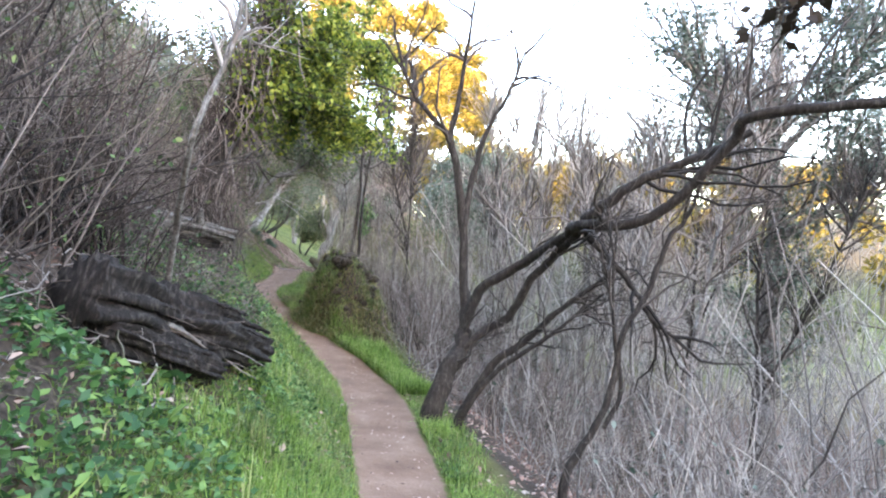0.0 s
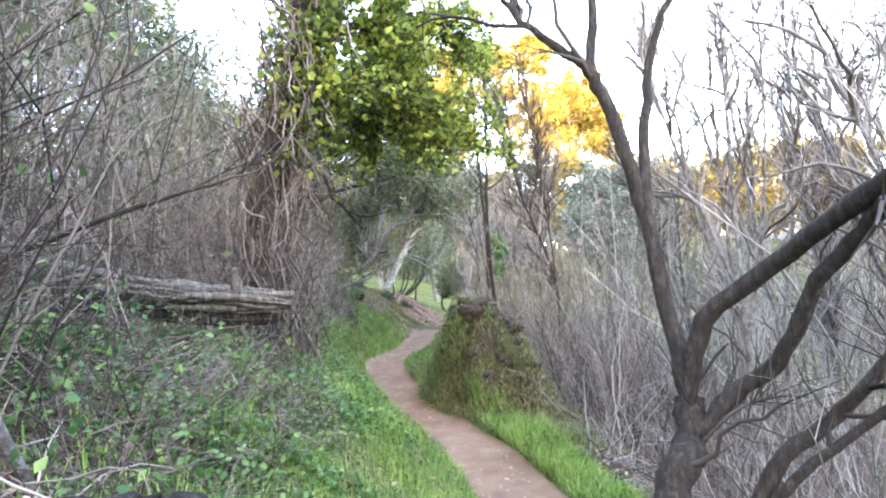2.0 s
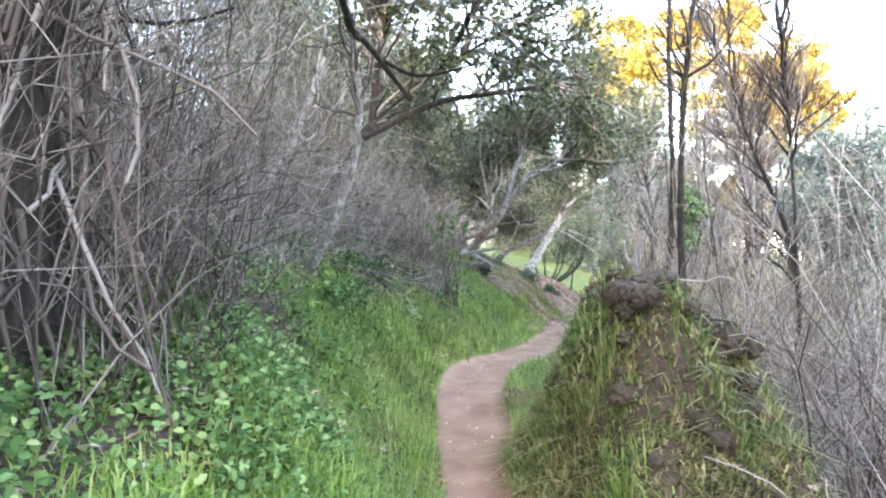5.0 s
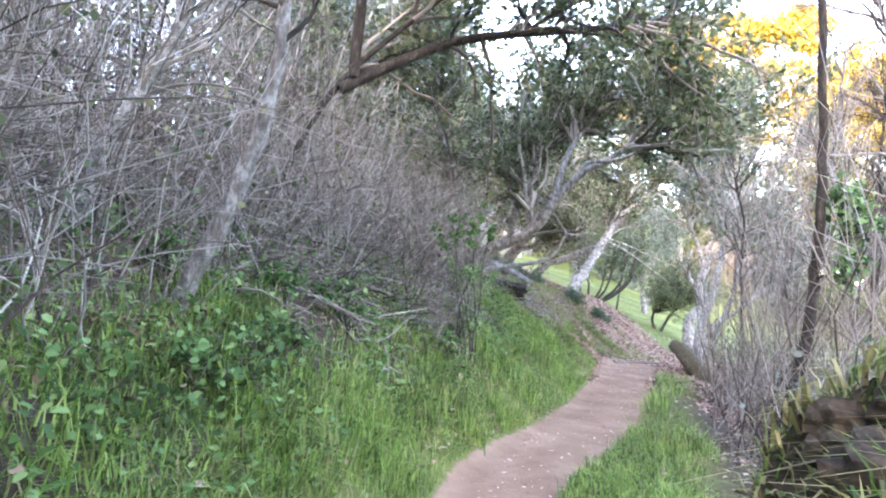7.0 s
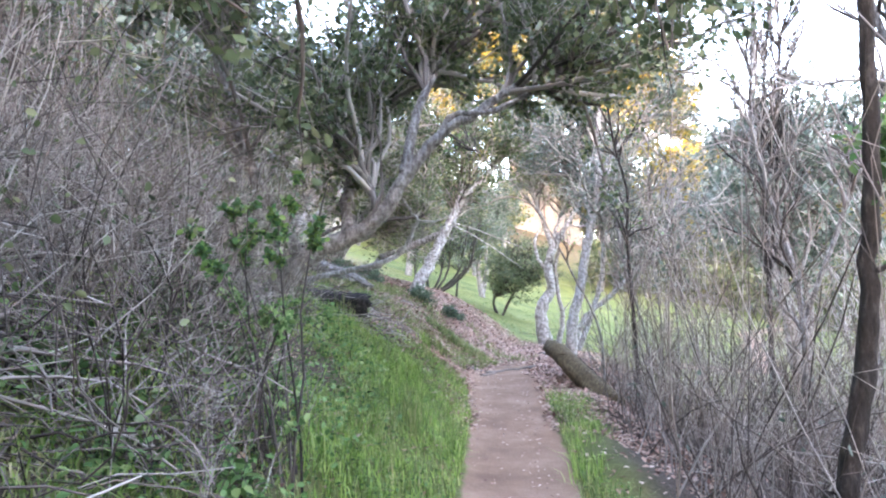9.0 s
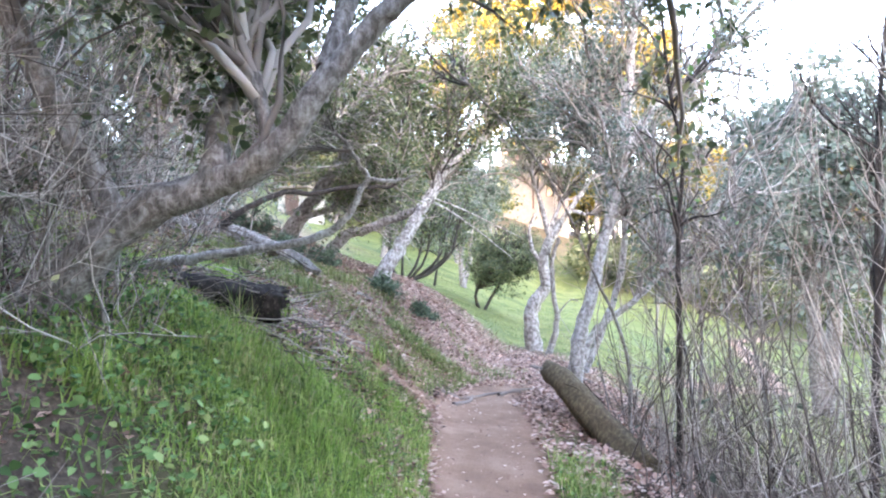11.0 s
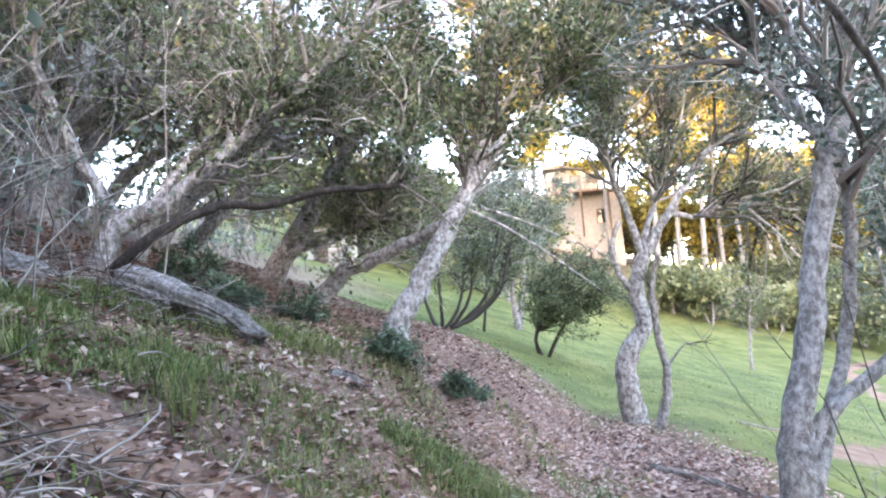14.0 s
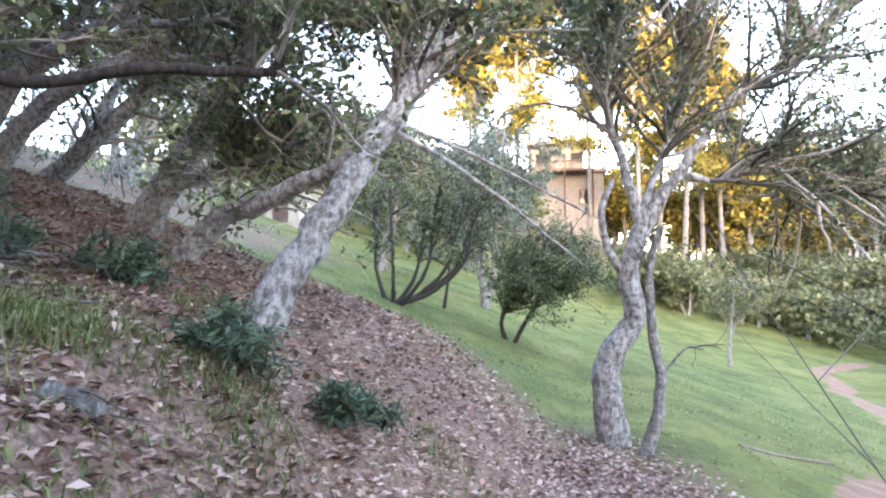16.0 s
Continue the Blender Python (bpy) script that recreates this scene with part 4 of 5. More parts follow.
tree("slope_oak", "small twisted oak with grey bark at the meadow edge", [
    (grounded([(-5.17, 26.42, 0.34), (-5.25, 26.36, 0.85), (-5.19, 26.35, 1.27), (-4.95, 26.41, 1.64), (-5.02, 26.35, 2.06), (-4.9, 26.37, 2.48), (-4.66, 26.41, 2.97)]), 0.15, 0.09),
    ([(-5.02, 26.35, 2.0), (-5.22, 26.27, 2.36), (-5.27, 26.23, 2.79), (-5.15, 26.25, 3.09)], 0.05, 0.03),
    ([(-4.87, 26.37, 2.5), (-5.0, 26.29, 3.15), (-5.19, 26.19, 3.81), (-5.26, 26.13, 4.42), (-5.36, 26.06, 5.02)], 0.06, 0.02),
    ([(-4.66, 26.41, 2.9), (-4.24, 26.51, 3.51), (-3.88, 26.59, 3.99), (-3.42, 26.72, 4.23), (-3.06, 26.8, 4.65), (-2.4, 26.9, 5.1), (-1.6, 27.0, 5.3)], 0.06, 0.015),
    ([(-4.72, 26.4, 2.85), (-4.48, 26.45, 3.15), (-4.08, 26.58, 3.07), (-3.55, 26.74, 3.26), (-3.04, 26.92, 2.96), (-2.75, 27.0, 3.02)], 0.05, 0.02),
    ([(-4.9, 26.37, 2.48), (-4.77, 26.37, 3.03), (-4.53, 26.41, 3.63), (-4.46, 26.39, 4.23), (-4.33, 26.39, 4.9)], 0.05, 0.02)], OAK_BARK, TWIG, OAK, 260, 1.25, 2700, 0.42, 17000, 0.036, 0.35, 0.4, 0.1, 10, "sparse dark oak leaves", bough_from=[2, 3, 4, 5])
tree("thin_oak", "thin crooked oak stem at the meadow edge", [
    (grounded([(-4.93, 26.0, 0.3), (-4.73, 26.1, 0.84), (-4.79, 26.1, 1.48), (-4.81, 26.1, 2.11), (-4.68, 26.11, 2.57)]), 0.06, 0.035),
    ([(-4.75, 26.1, 1.0), (-4.6, 26.12, 1.2), (-4.45, 26.15, 1.35), (-4.3, 26.15, 1.33)], 0.018, 0.006)], BARK_GREY, TWIG_DARK, None, 5, 0.4, 16, 0.2)


# ---- meadow trees ----
def round_tree(name, label, at, tall, crown_r, crown_z, leaf, n_leaf, leaf_size, bark, trunk_r=0.1, stems=1, lean=(0, 0), squash=0.7, boughs=40, category="tree", group="", sink=0.1):
    """A tree with a broad crown: boughs fill an uneven ellipsoid above the trunk."""
    x, y = at
    z = float(height(x, y)) - sink
    ob = thing(name, label, category, (x, y, z), group)
    cz = z + crown_z
    c = np.array([x + lean[0], y + lean[1], cz])
    L = []
    for i in range(stems):
        o = np.array([R.uniform(-1, 1), R.uniform(-1, 1), 0]) * (0.25 * crown_r if stems > 1 else 0.1)
        pts = [np.array([x, y, z]) + o * 0.3, np.array([x, y, z]) + o + (c - [x, y, z]) * np.array([0.16, 0.16, 0.45]) + R.normal(size=3) * 0.03 * tall, c + o * 1.3 + [0, 0, 0.1], np.array([c[0], c[1], z + tall * 0.93]) + o * 1.6]
        s = spline(pts, 4)
        V, Q = tubes(s[None], np.linspace(trunk_r, trunk_r * 0.25, len(s))[None], 7, 0.08)
        part_of(ob, "trunk", mesh_from("trunk", V, Q, None, bark, True))
        L.append(s)
    L = np.array(L)
    b = L[R.randint(0, len(L), boughs), R.randint(L.shape[1] // 3, L.shape[1], boughs)]
    tgt = c + unit(R.normal(size=(boughs, 3))) * R.uniform(0.55, 1.05, boughs)[:, None] * np.array([crown_r, crown_r, crown_r * squash])
    P = lines(b, tgt - b, np.linalg.norm(tgt - b, axis=1), 6, -0.1, 0.16)
    V1, Q1 = tubes(P, taper(boughs, 6, 0.22 * trunk_r, 0.3), 4)
    nt = boughs * (5 if boughs > 20 else 3)
    at2, way = sprouts(P, nt, 0.4, 1.0, 0.1)
    P2 = lines(at2, way, crown_r * 0.3 * R.uniform(0.5, 1.3, nt), 2, 0.1, 0.2)
    V2, Q2 = tubes(P2, taper(nt, 2, 0.05 * trunk_r + 0.003, 0.4), 3)
    part_of(ob, "branchwork", mesh_from("branchwork", np.vstack([V1, V2]), np.vstack([Q1, Q2 + len(V1)]), None, bark))
    if n_leaf:
        at3, _ = sprouts(P2, n_leaf, 0.0)
        part_of(ob, "crown", leaves(at3, leaf_size, "crown", leaf, 0.1, 1.6, leaf_size * 1.2))
    return ob


round_tree("meadow_oak", "low bushy oak with a short dark trunk in the meadow", (-7.7, 33.4), 3.0, 1.55, 1.7, OAK, 13000, 0.045, TWIG_DARK, 0.06, 3, (0.95, 0.2), 0.66, 150)
mx, my = -9.7, 31.2
mz = float(height(mx, my)) - 0.05
tree("meadow_shrub", "many-stemmed dark shrub with spreading bare stems", [
    ([(mx + 0.1 * u, my, mz), (mx + 0.45 * u, my + 0.1 * v, mz + 0.22), (mx + 0.85 * u, my + 0.3 * v, mz + 0.75), (mx + u, my + 0.5 * v, mz + 1.5), (mx + 1.15 * u, my + 0.7 * v, mz + 2.3)], 0.055, 0.018)
    for u, v in ((-0.5, 0.5), (0.1, -0.6), (0.55, 0.8), (0.95, -0.4), (1.35, 0.3), (1.75, -0.2), (1.5, 1.0))], TWIG_DARK, TWIG_DARK, OAK, 90, 0.8, 700, 0.35, 5000, 0.045, 0.5, 0.3, leaf_label="dull oak leaves", category="shrub")
round_tree("willow", "dense grey-green rounded tree behind the oaks", (-9.6, 38.5), 6.2, 2.3, 3.9, GREYLEAF, 18000, 0.07, BARK_GREY, 0.14, 2, (0, 0), 1.0, 110)
round_tree("willow", "dense grey-green rounded tree behind the oaks", (-12.6, 37.0), 5.2, 2.0, 3.2, OAK, 15000, 0.06, BARK_GREY, 0.14, 2, (0, 0), 1.0, 90)
round_tree("sapling", "small pale sapling alone in the meadow", (-1.17, 47.8), 4.2, 1.3, 3.1, FARLEAF, 900, 0.1, BARK_GREY, 0.09, 1, (0.2, 0), 0.6, 30)
round_tree("sapling", "pale bare sapling in the meadow", (-9.45, 33.9), 2.2, 0.4, 1.6, OAK, 60, 0.05, TWIG_DARK, 0.05, 1, (0.2, 0), 1.0, 10)


round_tree("creek_tree", "broad dense grey-green tree beyond the creek brush", (1.2, 30.0), 8.4, 2.9, 5.6, GREYLEAF, 15000, 0.11, BARK_GREY, 0.2, 2, (0, 0), 0.95, 120)


def pine(at, tall, crown_from, spread, n_leaf):
    x, y = at
    z = float(height(x, y)) - 0.3
    ob = thing("pine_tree", "tall pine with sunlit golden clumps of needles", "tree", (x, y, z), "pines on the far slope")
    s = spline([(x, y, z), (x + R.normal() * 0.3, y, z + tall * 0.5), (x + R.normal() * 0.8, y + R.normal(), z + tall)], 8)
    V, Q = tubes(s[None], np.linspace(0.27, 0.05, len(s))[None], 8, 0.08)
    part_of(ob, "trunk", mesh_from("trunk", V, Q, None, BARK_GREY, True))
    n = 34
    u = R.uniform(crown_from, 0.98, n)
    b = np.stack([np.interp(u, np.linspace(0, 1, len(s)), s[:, a]) for a in range(3)], 1)
    ang = R.uniform(0, 2 * np.pi, n)
    P = lines(b, np.stack([np.cos(ang), np.sin(ang), 0.35 + 0 * ang], 1), spread * (1.25 - 0.75 * u) * R.uniform(0.5, 1.2, n), 6, -0.15, 0.15)
    V1, Q1 = tubes(P, taper(n, 6, 0.08, 0.3), 4)
    part_of(ob, "branchwork", mesh_from("branchwork", V1, Q1, None, BARK_GREY))
    cl, _ = sprouts(P, 90, 0.4)
    at3 = cl[R.randint(0, 90, n_leaf)] + R.normal(size=(n_leaf, 3)) * np.array([0.6, 0.6, 0.32])
    part_of(ob, "crown", leaves(at3, 0.24, "crown", SUNLIT_LEAF, 0.0, 2.2), "golden sunlit needle clumps")


for place, tall, frm, spread, n in (((-4.5, 74), 27, 0.4, 6.5, 8000), ((-0.5, 79), 25, 0.35, 6.5, 7500), ((-9.0, 84), 30, 0.45, 6.0, 6500), ((-16, 90), 29, 0.45, 5.0, 5500), ((3.5, 84), 21, 0.35, 5.0, 5500), ((-24, 92), 24, 0.4, 4.5, 4500), ((-2.5, 82), 31, 0.5, 7.0, 11000), ((1.8, 85), 27, 0.45, 6.0, 8000), ((-14.2, 70), 25, 0.4, 5.0, 6500), ((-18.5, 74), 26, 0.45, 5.0, 6500)):
    pine(place, tall, frm, spread, n)

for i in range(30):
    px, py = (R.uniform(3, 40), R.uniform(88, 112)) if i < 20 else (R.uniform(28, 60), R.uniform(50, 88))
    round_tree("far_tree", "sunlit golden tree on the far slope", (px, py), R.uniform(8, 12.5), R.uniform(2.8, 4.2), R.uniform(5, 7.5), SUNLIT_LEAF, 1000, 0.42, BARK_GREY, 0.25, 1, (0, 0), 0.85, 16, "tree", "far woodland")
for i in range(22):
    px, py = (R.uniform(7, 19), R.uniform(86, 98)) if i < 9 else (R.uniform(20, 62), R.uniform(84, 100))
    round_tree("far_tree", "broad sunlit golden tree on the far slope", (px, py), R.uniform(13, 16), R.uniform(4.0, 5.0), R.uniform(9.5, 11.5), SUNLIT_LEAF, 2200, 0.4, BARK_GREY, 0.3, 1, (0, 0), 0.8, 14, "tree", "far woodland")
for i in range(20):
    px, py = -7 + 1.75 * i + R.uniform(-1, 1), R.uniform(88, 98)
    round_tree("far_tree", "dense sunlit golden tree in the far woodland edge", (px, py), R.uniform(8.5, 11), R.uniform(3.2, 4.0), R.uniform(5, 6.5), SUNLIT_LEAF, 2400, 0.36, BARK_GREY, 0.25, 1, (0, 0), 0.95, 16, "tree", "far woodland")
for i in range(62):
    px, py = R.uniform(-2, 26), R.uniform(64, 88)
    if i >= 36:
        px, py = R.uniform(11, 24), R.uniform(34, 64)
    round_tree("far_tree", "grey-green tree at the far edge of the meadow", (px, py), R.uniform(2.6, 4.2), R.uniform(1.5, 2.3), R.uniform(1.5, 2.4), FARLEAF, 900, 0.24, BARK_GREY if i % 3 else BARK_WHITE, 0.12, R.randint(1, 3), (0, 0), 0.8, 16, "tree", "far woodland")
for i in range(24):
    px, py = R.uniform(-10, 10), R.uniform(90, 104)
    if i > 14:
        px, py = R.uniform(-6, 8), R.uniform(66, 74)
    low = 0.55 if i > 14 else 1.0
    round_tree("far_tree", "olive tree below the far pines", (px, py), low * R.uniform(5, 8), low * R.uniform(2.2, 3.2), low * R.uniform(2.8, 4.4), FARLEAF, 900, 0.3, BARK_GREY, 0.15, 1, (0, 0), 0.85, 16, "tree", "far woodland")
for i in range(46):
    px, py = (R.uniform(-45, -14), R.uniform(48, 90)) if i < 26 else (R.uniform(-34, -11.5), R.uniform(46, 64))
    round_tree("far_tree", "grey-green tree on the rising slope", (px, py), R.uniform(6, 10), R.uniform(2, 3.4), R.uniform(3, 5), FARLEAF, 800, 0.28, BARK_GREY, 0.15, 1, (0, 0), 0.8, 16, "tree", "far woodland")


# ---- house on the far slope, shed ----
def box(name, parent, x0, x1, y0, y1, z0, z1, mat, label=""):
    bm = bmesh.new()
    bmesh.ops.create_cube(bm, size=1)
    for v in bm.verts:
        v.co = Vector(((x0 + x1) / 2 + v.co.x * (x1 - x0), (y0 + y1) / 2 + v.co.y * (y1 - y0), (z0 + z1) / 2 + v.co.z * (z1 - z0)))
    bmesh.ops.bevel(bm, geom=bm.edges[:], offset=0.02, segments=1, affect="EDGES")
    me = bpy.data.meshes.new(name)
    bm.to_mesh(me)
    bm.free()
    me.materials.append(mat)
    ob = new(name, me)
    ob.parent = parent
    return tagged(ob, label)


def plain(name, a, b, rough=0.8, scale=3.0):
    m, n, l, bs = material(name, rough)
    l.new(ramp(n, l, noise_tex(n, l, scale, 6), [(0.35, a), (0.65, b)]), bs.inputs["Base Color"])
    return m


WALL = plain("house_wall", (0.25, 0.225, 0.21), (0.32, 0.29, 0.27))
TIMBER = plain("dark_timber", (0.09, 0.06, 0.05), (0.15, 0.1, 0.08))
ROOF = plain("roof", (0.2, 0.16, 0.14), (0.3, 0.24, 0.2))
GLASS = plain("window_glass", (0.02, 0.025, 0.03), (0.04, 0.045, 0.05), 0.08)
SHEDWALL = plain("shed_wall", (0.35, 0.32, 0.27), (0.5, 0.46, 0.4))


def house():
    x, y, z = -12.3, 86, 7.2
    ob = thing("house", "two-storey sunlit tan house with a dark timber balcony", "house", (x, y, z))
    ob.rotation_euler[2] = radians(8)
    box("wall", ob, -4.6, 4.6, 0, 8, -3, 7.0, WALL)
    box("wall", ob, -3.2, 2.6, 1.5, 8, 6.9, 10.4, WALL)
    box("roof", ob, -4.9, 4.9, -0.6, 8.4, 7.0, 7.35, ROOF)
    box("roof", ob, -3.6, 3.0, 0.4, 8.4, 10.4, 10.8, ROOF)
    deck = box("balcony", ob, -2.6, 3.4, -2.2, 0, 6.9, 7.15, TIMBER, "dark timber balcony")
    box("railing", ob, -2.6, 3.4, -2.2, -2.1, 7.9, 8.05, TIMBER)
    for i in range(13):
        box("baluster", ob, -2.6 + i * 0.49, -2.5 + i * 0.49, -2.2, -2.12, 7.12, 7.95, TIMBER)
    for px in (-2.5, 0.3, 3.2):
        box("post", ob, px, px + 0.2, -2.1, -1.9, 2.0, 7.0, TIMBER)
    for px in (-2.6, -0.6, 1.2):
        w = box("window", ob, px, px + 1.3, 1.44, 1.5, 7.6, 9.6, TIMBER)
        box("pane", w, px + 0.08, px + 1.22, 1.42, 1.45, 7.7, 9.5, GLASS)
    for px in (-3.9, 2.0):
        w = box("window", ob, px, px + 1.4, -0.06, 0.0, 3.6, 5.2, TIMBER)
        box("pane", w, px + 0.08, px + 1.32, -0.08, -0.05, 3.7, 5.1, GLASS)


house()


def shed():
    ob = thing("shed", "small pale garden shed with a low dark roof", "shed", (-20, 43.3, float(height(-20, 43.3))))
    box("wall", ob, -0.9, 0.9, 0, 2, -0.4, 1.5, SHEDWALL)
    box("roof", ob, -1.15, 1.1, -0.4, 2.3, 1.5, 1.62, ROOF)
    box("door", ob, -0.45, 0.35, -0.05, 0.0, 0.0, 1.4, TIMBER)


shed()


# ---- brush ----
def thicket(name, label, n, d0, d1, y0, y1, tall, mat, twig_n=3, leaf=None, n_leaf=0, leaf_size=0.04, lean=0.35, thick=0.006, keep=None, droop=0.25, twig_len=0.45, k=6):
    at = on_ground(n, d0, d1, y0, y1, keep, 0.03)
    n = len(at)
    if n < 5:
        return None
    way = np.stack([R.normal(size=n) * lean, R.normal(size=n) * lean, np.ones(n)], 1)
    P = clear(lines(at, way, tall * R.uniform(0.45, 1.2, n), k, droop, 0.2), 0.95)
    n = len(P)
    V1, Q1 = tubes(P, taper(n, k, thick * R.uniform(0.5, 1.6, n), 0.35), 3)
    m = n * twig_n
    a2, w2 = sprouts(P, m, 0.15, 1.1, 0.15)
    P2 = clear(lines(a2, w2, twig_len * R.uniform(0.3, 1.2, m), 2, 0.15, 0.25), 0.85)
    V2, Q2 = tubes(P2, taper(len(P2), 2, 0.0021 + 0.1 * thick, 0.3), 3)
    ob = thing(name, label, "brush", tuple(at[0]), "", "stuff")
    part_of(ob, "stem_mass", mesh_from("stem_mass", np.vstack([V1, V2]), np.vstack([Q1, Q2 + len(V1)]), None, mat))
    if n_leaf:
        a3, _ = sprouts(P2, n_leaf, 0.1)
        part_of(ob, "foliage", leaves(a3, leaf_size, "leaves", leaf, 0.15, 1.5, 0, n_leaf < 1000))
    return ob


def fewer_near_mound(x, y, d):
    return mound_off(x, y) > 1.1


def beside_logs(x, y, d):
    keep = np.where((y > 1.5) & (y < 7.6), smooth(2.3, 3.0, -d), 1.0)
    return np.where(y > 16.6, smooth(3.0, 4.2, -d) * 0.7, keep)


for y0 in np.arange(0.5, 19.5, 3.0):
    thicket("bramble_thicket", "tangle of grey leafless brush on the creek side", 480, 1.45 if y0 < 14 else 1.2, 6.5, y0, y0 + 3, 1.7, TWIG if y0 < 9 else TWIG_MID, 4, GREYLEAF, 300, 0.03, keep=fewer_near_mound)
    thicket("tall_brush", "tall grey leafless shrubs beyond the creek", 200, 4, 13, y0, y0 + 3, 4.6, TWIG_PALE, 7, None, 0, thick=0.012, twig_len=0.8, lean=0.2, droop=0.0)
for y0 in np.arange(24, 40, 4.0):
    thicket("tall_brush", "grey leafless shrubs along the creek", 160, 12, 22, y0, y0 + 4, 3.6, TWIG, 7, GREYLEAF, 1500, 0.08, thick=0.016, twig_len=0.8, lean=0.25, droop=0.0)
for y0 in np.arange(0.5, 20, 3.0):
    thicket("hillside_scrub", "grey-brown bramble and dead stems on the bank", 430 if y0 < 8 else 260, -3.2, -1.4 if y0 < 8 else -1.8, y0, y0 + 3, 1.4, (TWIG_DEEP if y0 < 5 else TWIG_RED) if y0 < 8 else TWIG_MID, 5, OAK, 500, 0.022, thick=0.0042, keep=beside_logs, lean=0.6, droop=0.5)
    thicket("hillside_scrub", "tall leafless scrub on the hillside", 270, -7.5, -2.5, y0, y0 + 3, 3.3, TWIG_DEEP if y0 < 5 else TWIG_MID, 6, OAK, 3000, 0.04, thick=0.008, twig_len=0.6, lean=0.3, droop=0.05, keep=beside_logs)

for y0 in np.arange(10.5, 19.5, 2.5):
    thicket("creek_brush", "dense brown-grey canes beside the trail", 300, 1.3, 4.5, y0, y0 + 2.5, 3.3, TWIG_MID, 5, None, 0, thick=0.005, lean=0.3, droop=0.3, twig_len=0.5, keep=fewer_near_mound)
thicket("bramble_shrub", "dense reddish-brown cane shrub behind the rotten log", 150, -3.3, -1.85, 4.0, 4.5, 1.55, TWIG_DEEP, 6, HERB, 200, 0.025, thick=0.006, lean=0.25)
thicket("bramble_shrub", "brown canes and dead stems around the rotten log", 300, -3.3, -2.0, 2.9, 4.0, 1.4, TWIG_DEEP, 5, HERB, 300, 0.025, thick=0.006, lean=0.5)
thicket("bramble_shrub", "dense reddish-brown cane shrub above the bank", 240, -3.2, -1.75, 0.8, 3.2, 1.7, TWIG_DEEP, 5, HERB, 200, 0.025, thick=0.006, lean=0.3)
thicket("ivy_tangle", "low tangle of dead stems and dull ivy on the bank", 1100, -2.9, -1.15, 4.2, 6.7, 0.5, TWIG_DEEP, 3, BROADLEAF, 3000, 0.028, thick=0.004, lean=1.0, droop=1.0, twig_len=0.3)
thicket("dry_canes", "pale dry canes in front of the ivy-clad trunk", 360, -2.3, -1.4, 7.2, 8.9, 1.7, TWIG_RED, 5, None, 0, thick=0.0042, lean=0.4)

for y0 in (9.3, 11.7, 14.1):
    thicket("bank_brambles", "low grey-brown brambles close above the verge", 300, -2.7, -1.55, y0, y0 + 2.4, 1.25, TWIG, 5, OAK, 800, 0.022, thick=0.0038, lean=0.5, droop=0.35)
thicket("bank_brambles", "brown brambles round the glossy bush", 300, -1.8, -1.0, 12.9, 14.6, 1.15, TWIG_MID, 6, OAK, 600, 0.022, thick=0.004, lean=0.7, droop=0.7)
for y0 in (2.5, 6.0, 9.5, 13.0):
    thicket("tall_scrub", "tall bare grey scrub high on the hillside", 130, -10, -3.8, y0, y0 + 3.5, 5.0, TWIG, 9, GREYLEAF, 1200, 0.05, thick=0.012, lean=0.2, droop=0.0, twig_len=0.9)
thicket("hillside_scrub", "dense grey scrub above the hollow log", 420, -9, -2.9, 17.2, 20.3, 2.1, TWIG, 6, GREYLEAF, 3500, 0.045, thick=0.007, twig_len=0.6, lean=0.4)
for y0 in (20.5, 25.0, 29.5):
    thicket("hillside_scrub", "dull understory shrubs on the upper slope", 170, -19, -8.5, y0, y0 + 4.5, 1.9, TWIG, 5, GREYLEAF, 2200, 0.07, thick=0.012, twig_len=0.6)

def arching_cane(x, y, dx, dy, tl, r):
    z = float(height(x, y)) - 0.03
    P = spline([(x, y, z), (x + 0.25 * dx, y + 0.2 * dy, z + 0.6 * tl), (x + 0.6 * dx, y + 0.6 * dy, z + 0.95 * tl), (x + dx, y + dy, z + 0.9 * tl)], 5)
    P[1:-1] += R.normal(size=(len(P) - 2, 3)) * 0.012
    V, Q = tubes(P[None], np.linspace(r, 0.3 * r, len(P))[None], 5, 0.08)
    at, way = sprouts(P[None], 9, 0.4, 1.0, 0.2)
    P2 = lines(at, way, R.uniform(0.12, 0.35, 9), 4, 0.1, 0.2)
    ob = thing("arching_cane", "pale arching dead cane over the brambles", "branch", (x, y, z), "pale canes on the bank")
    part_of(ob, "stem", mesh_from("stem", V, Q, None, TWIG_MID))
    for i in range(9):
        V2, Q2 = tubes(P2[i:i + 1], taper(1, 4, 0.35 * r, 0.3), 3)
        part_of(ob, "twig", mesh_from("twig", V2, Q2, None, TWIG_MID))


for i in range(34):
    yy = R.uniform(9.5, 16.5) if i < 24 else R.uniform(4.5, 9.5)
    arching_cane(float(line_x(yy)) - R.uniform(1.6, 2.6), yy, R.uniform(-0.9, 0.5), R.uniform(-0.5, 0.9), R.uniform(0.6, 1.7), R.uniform(0.004, 0.008))

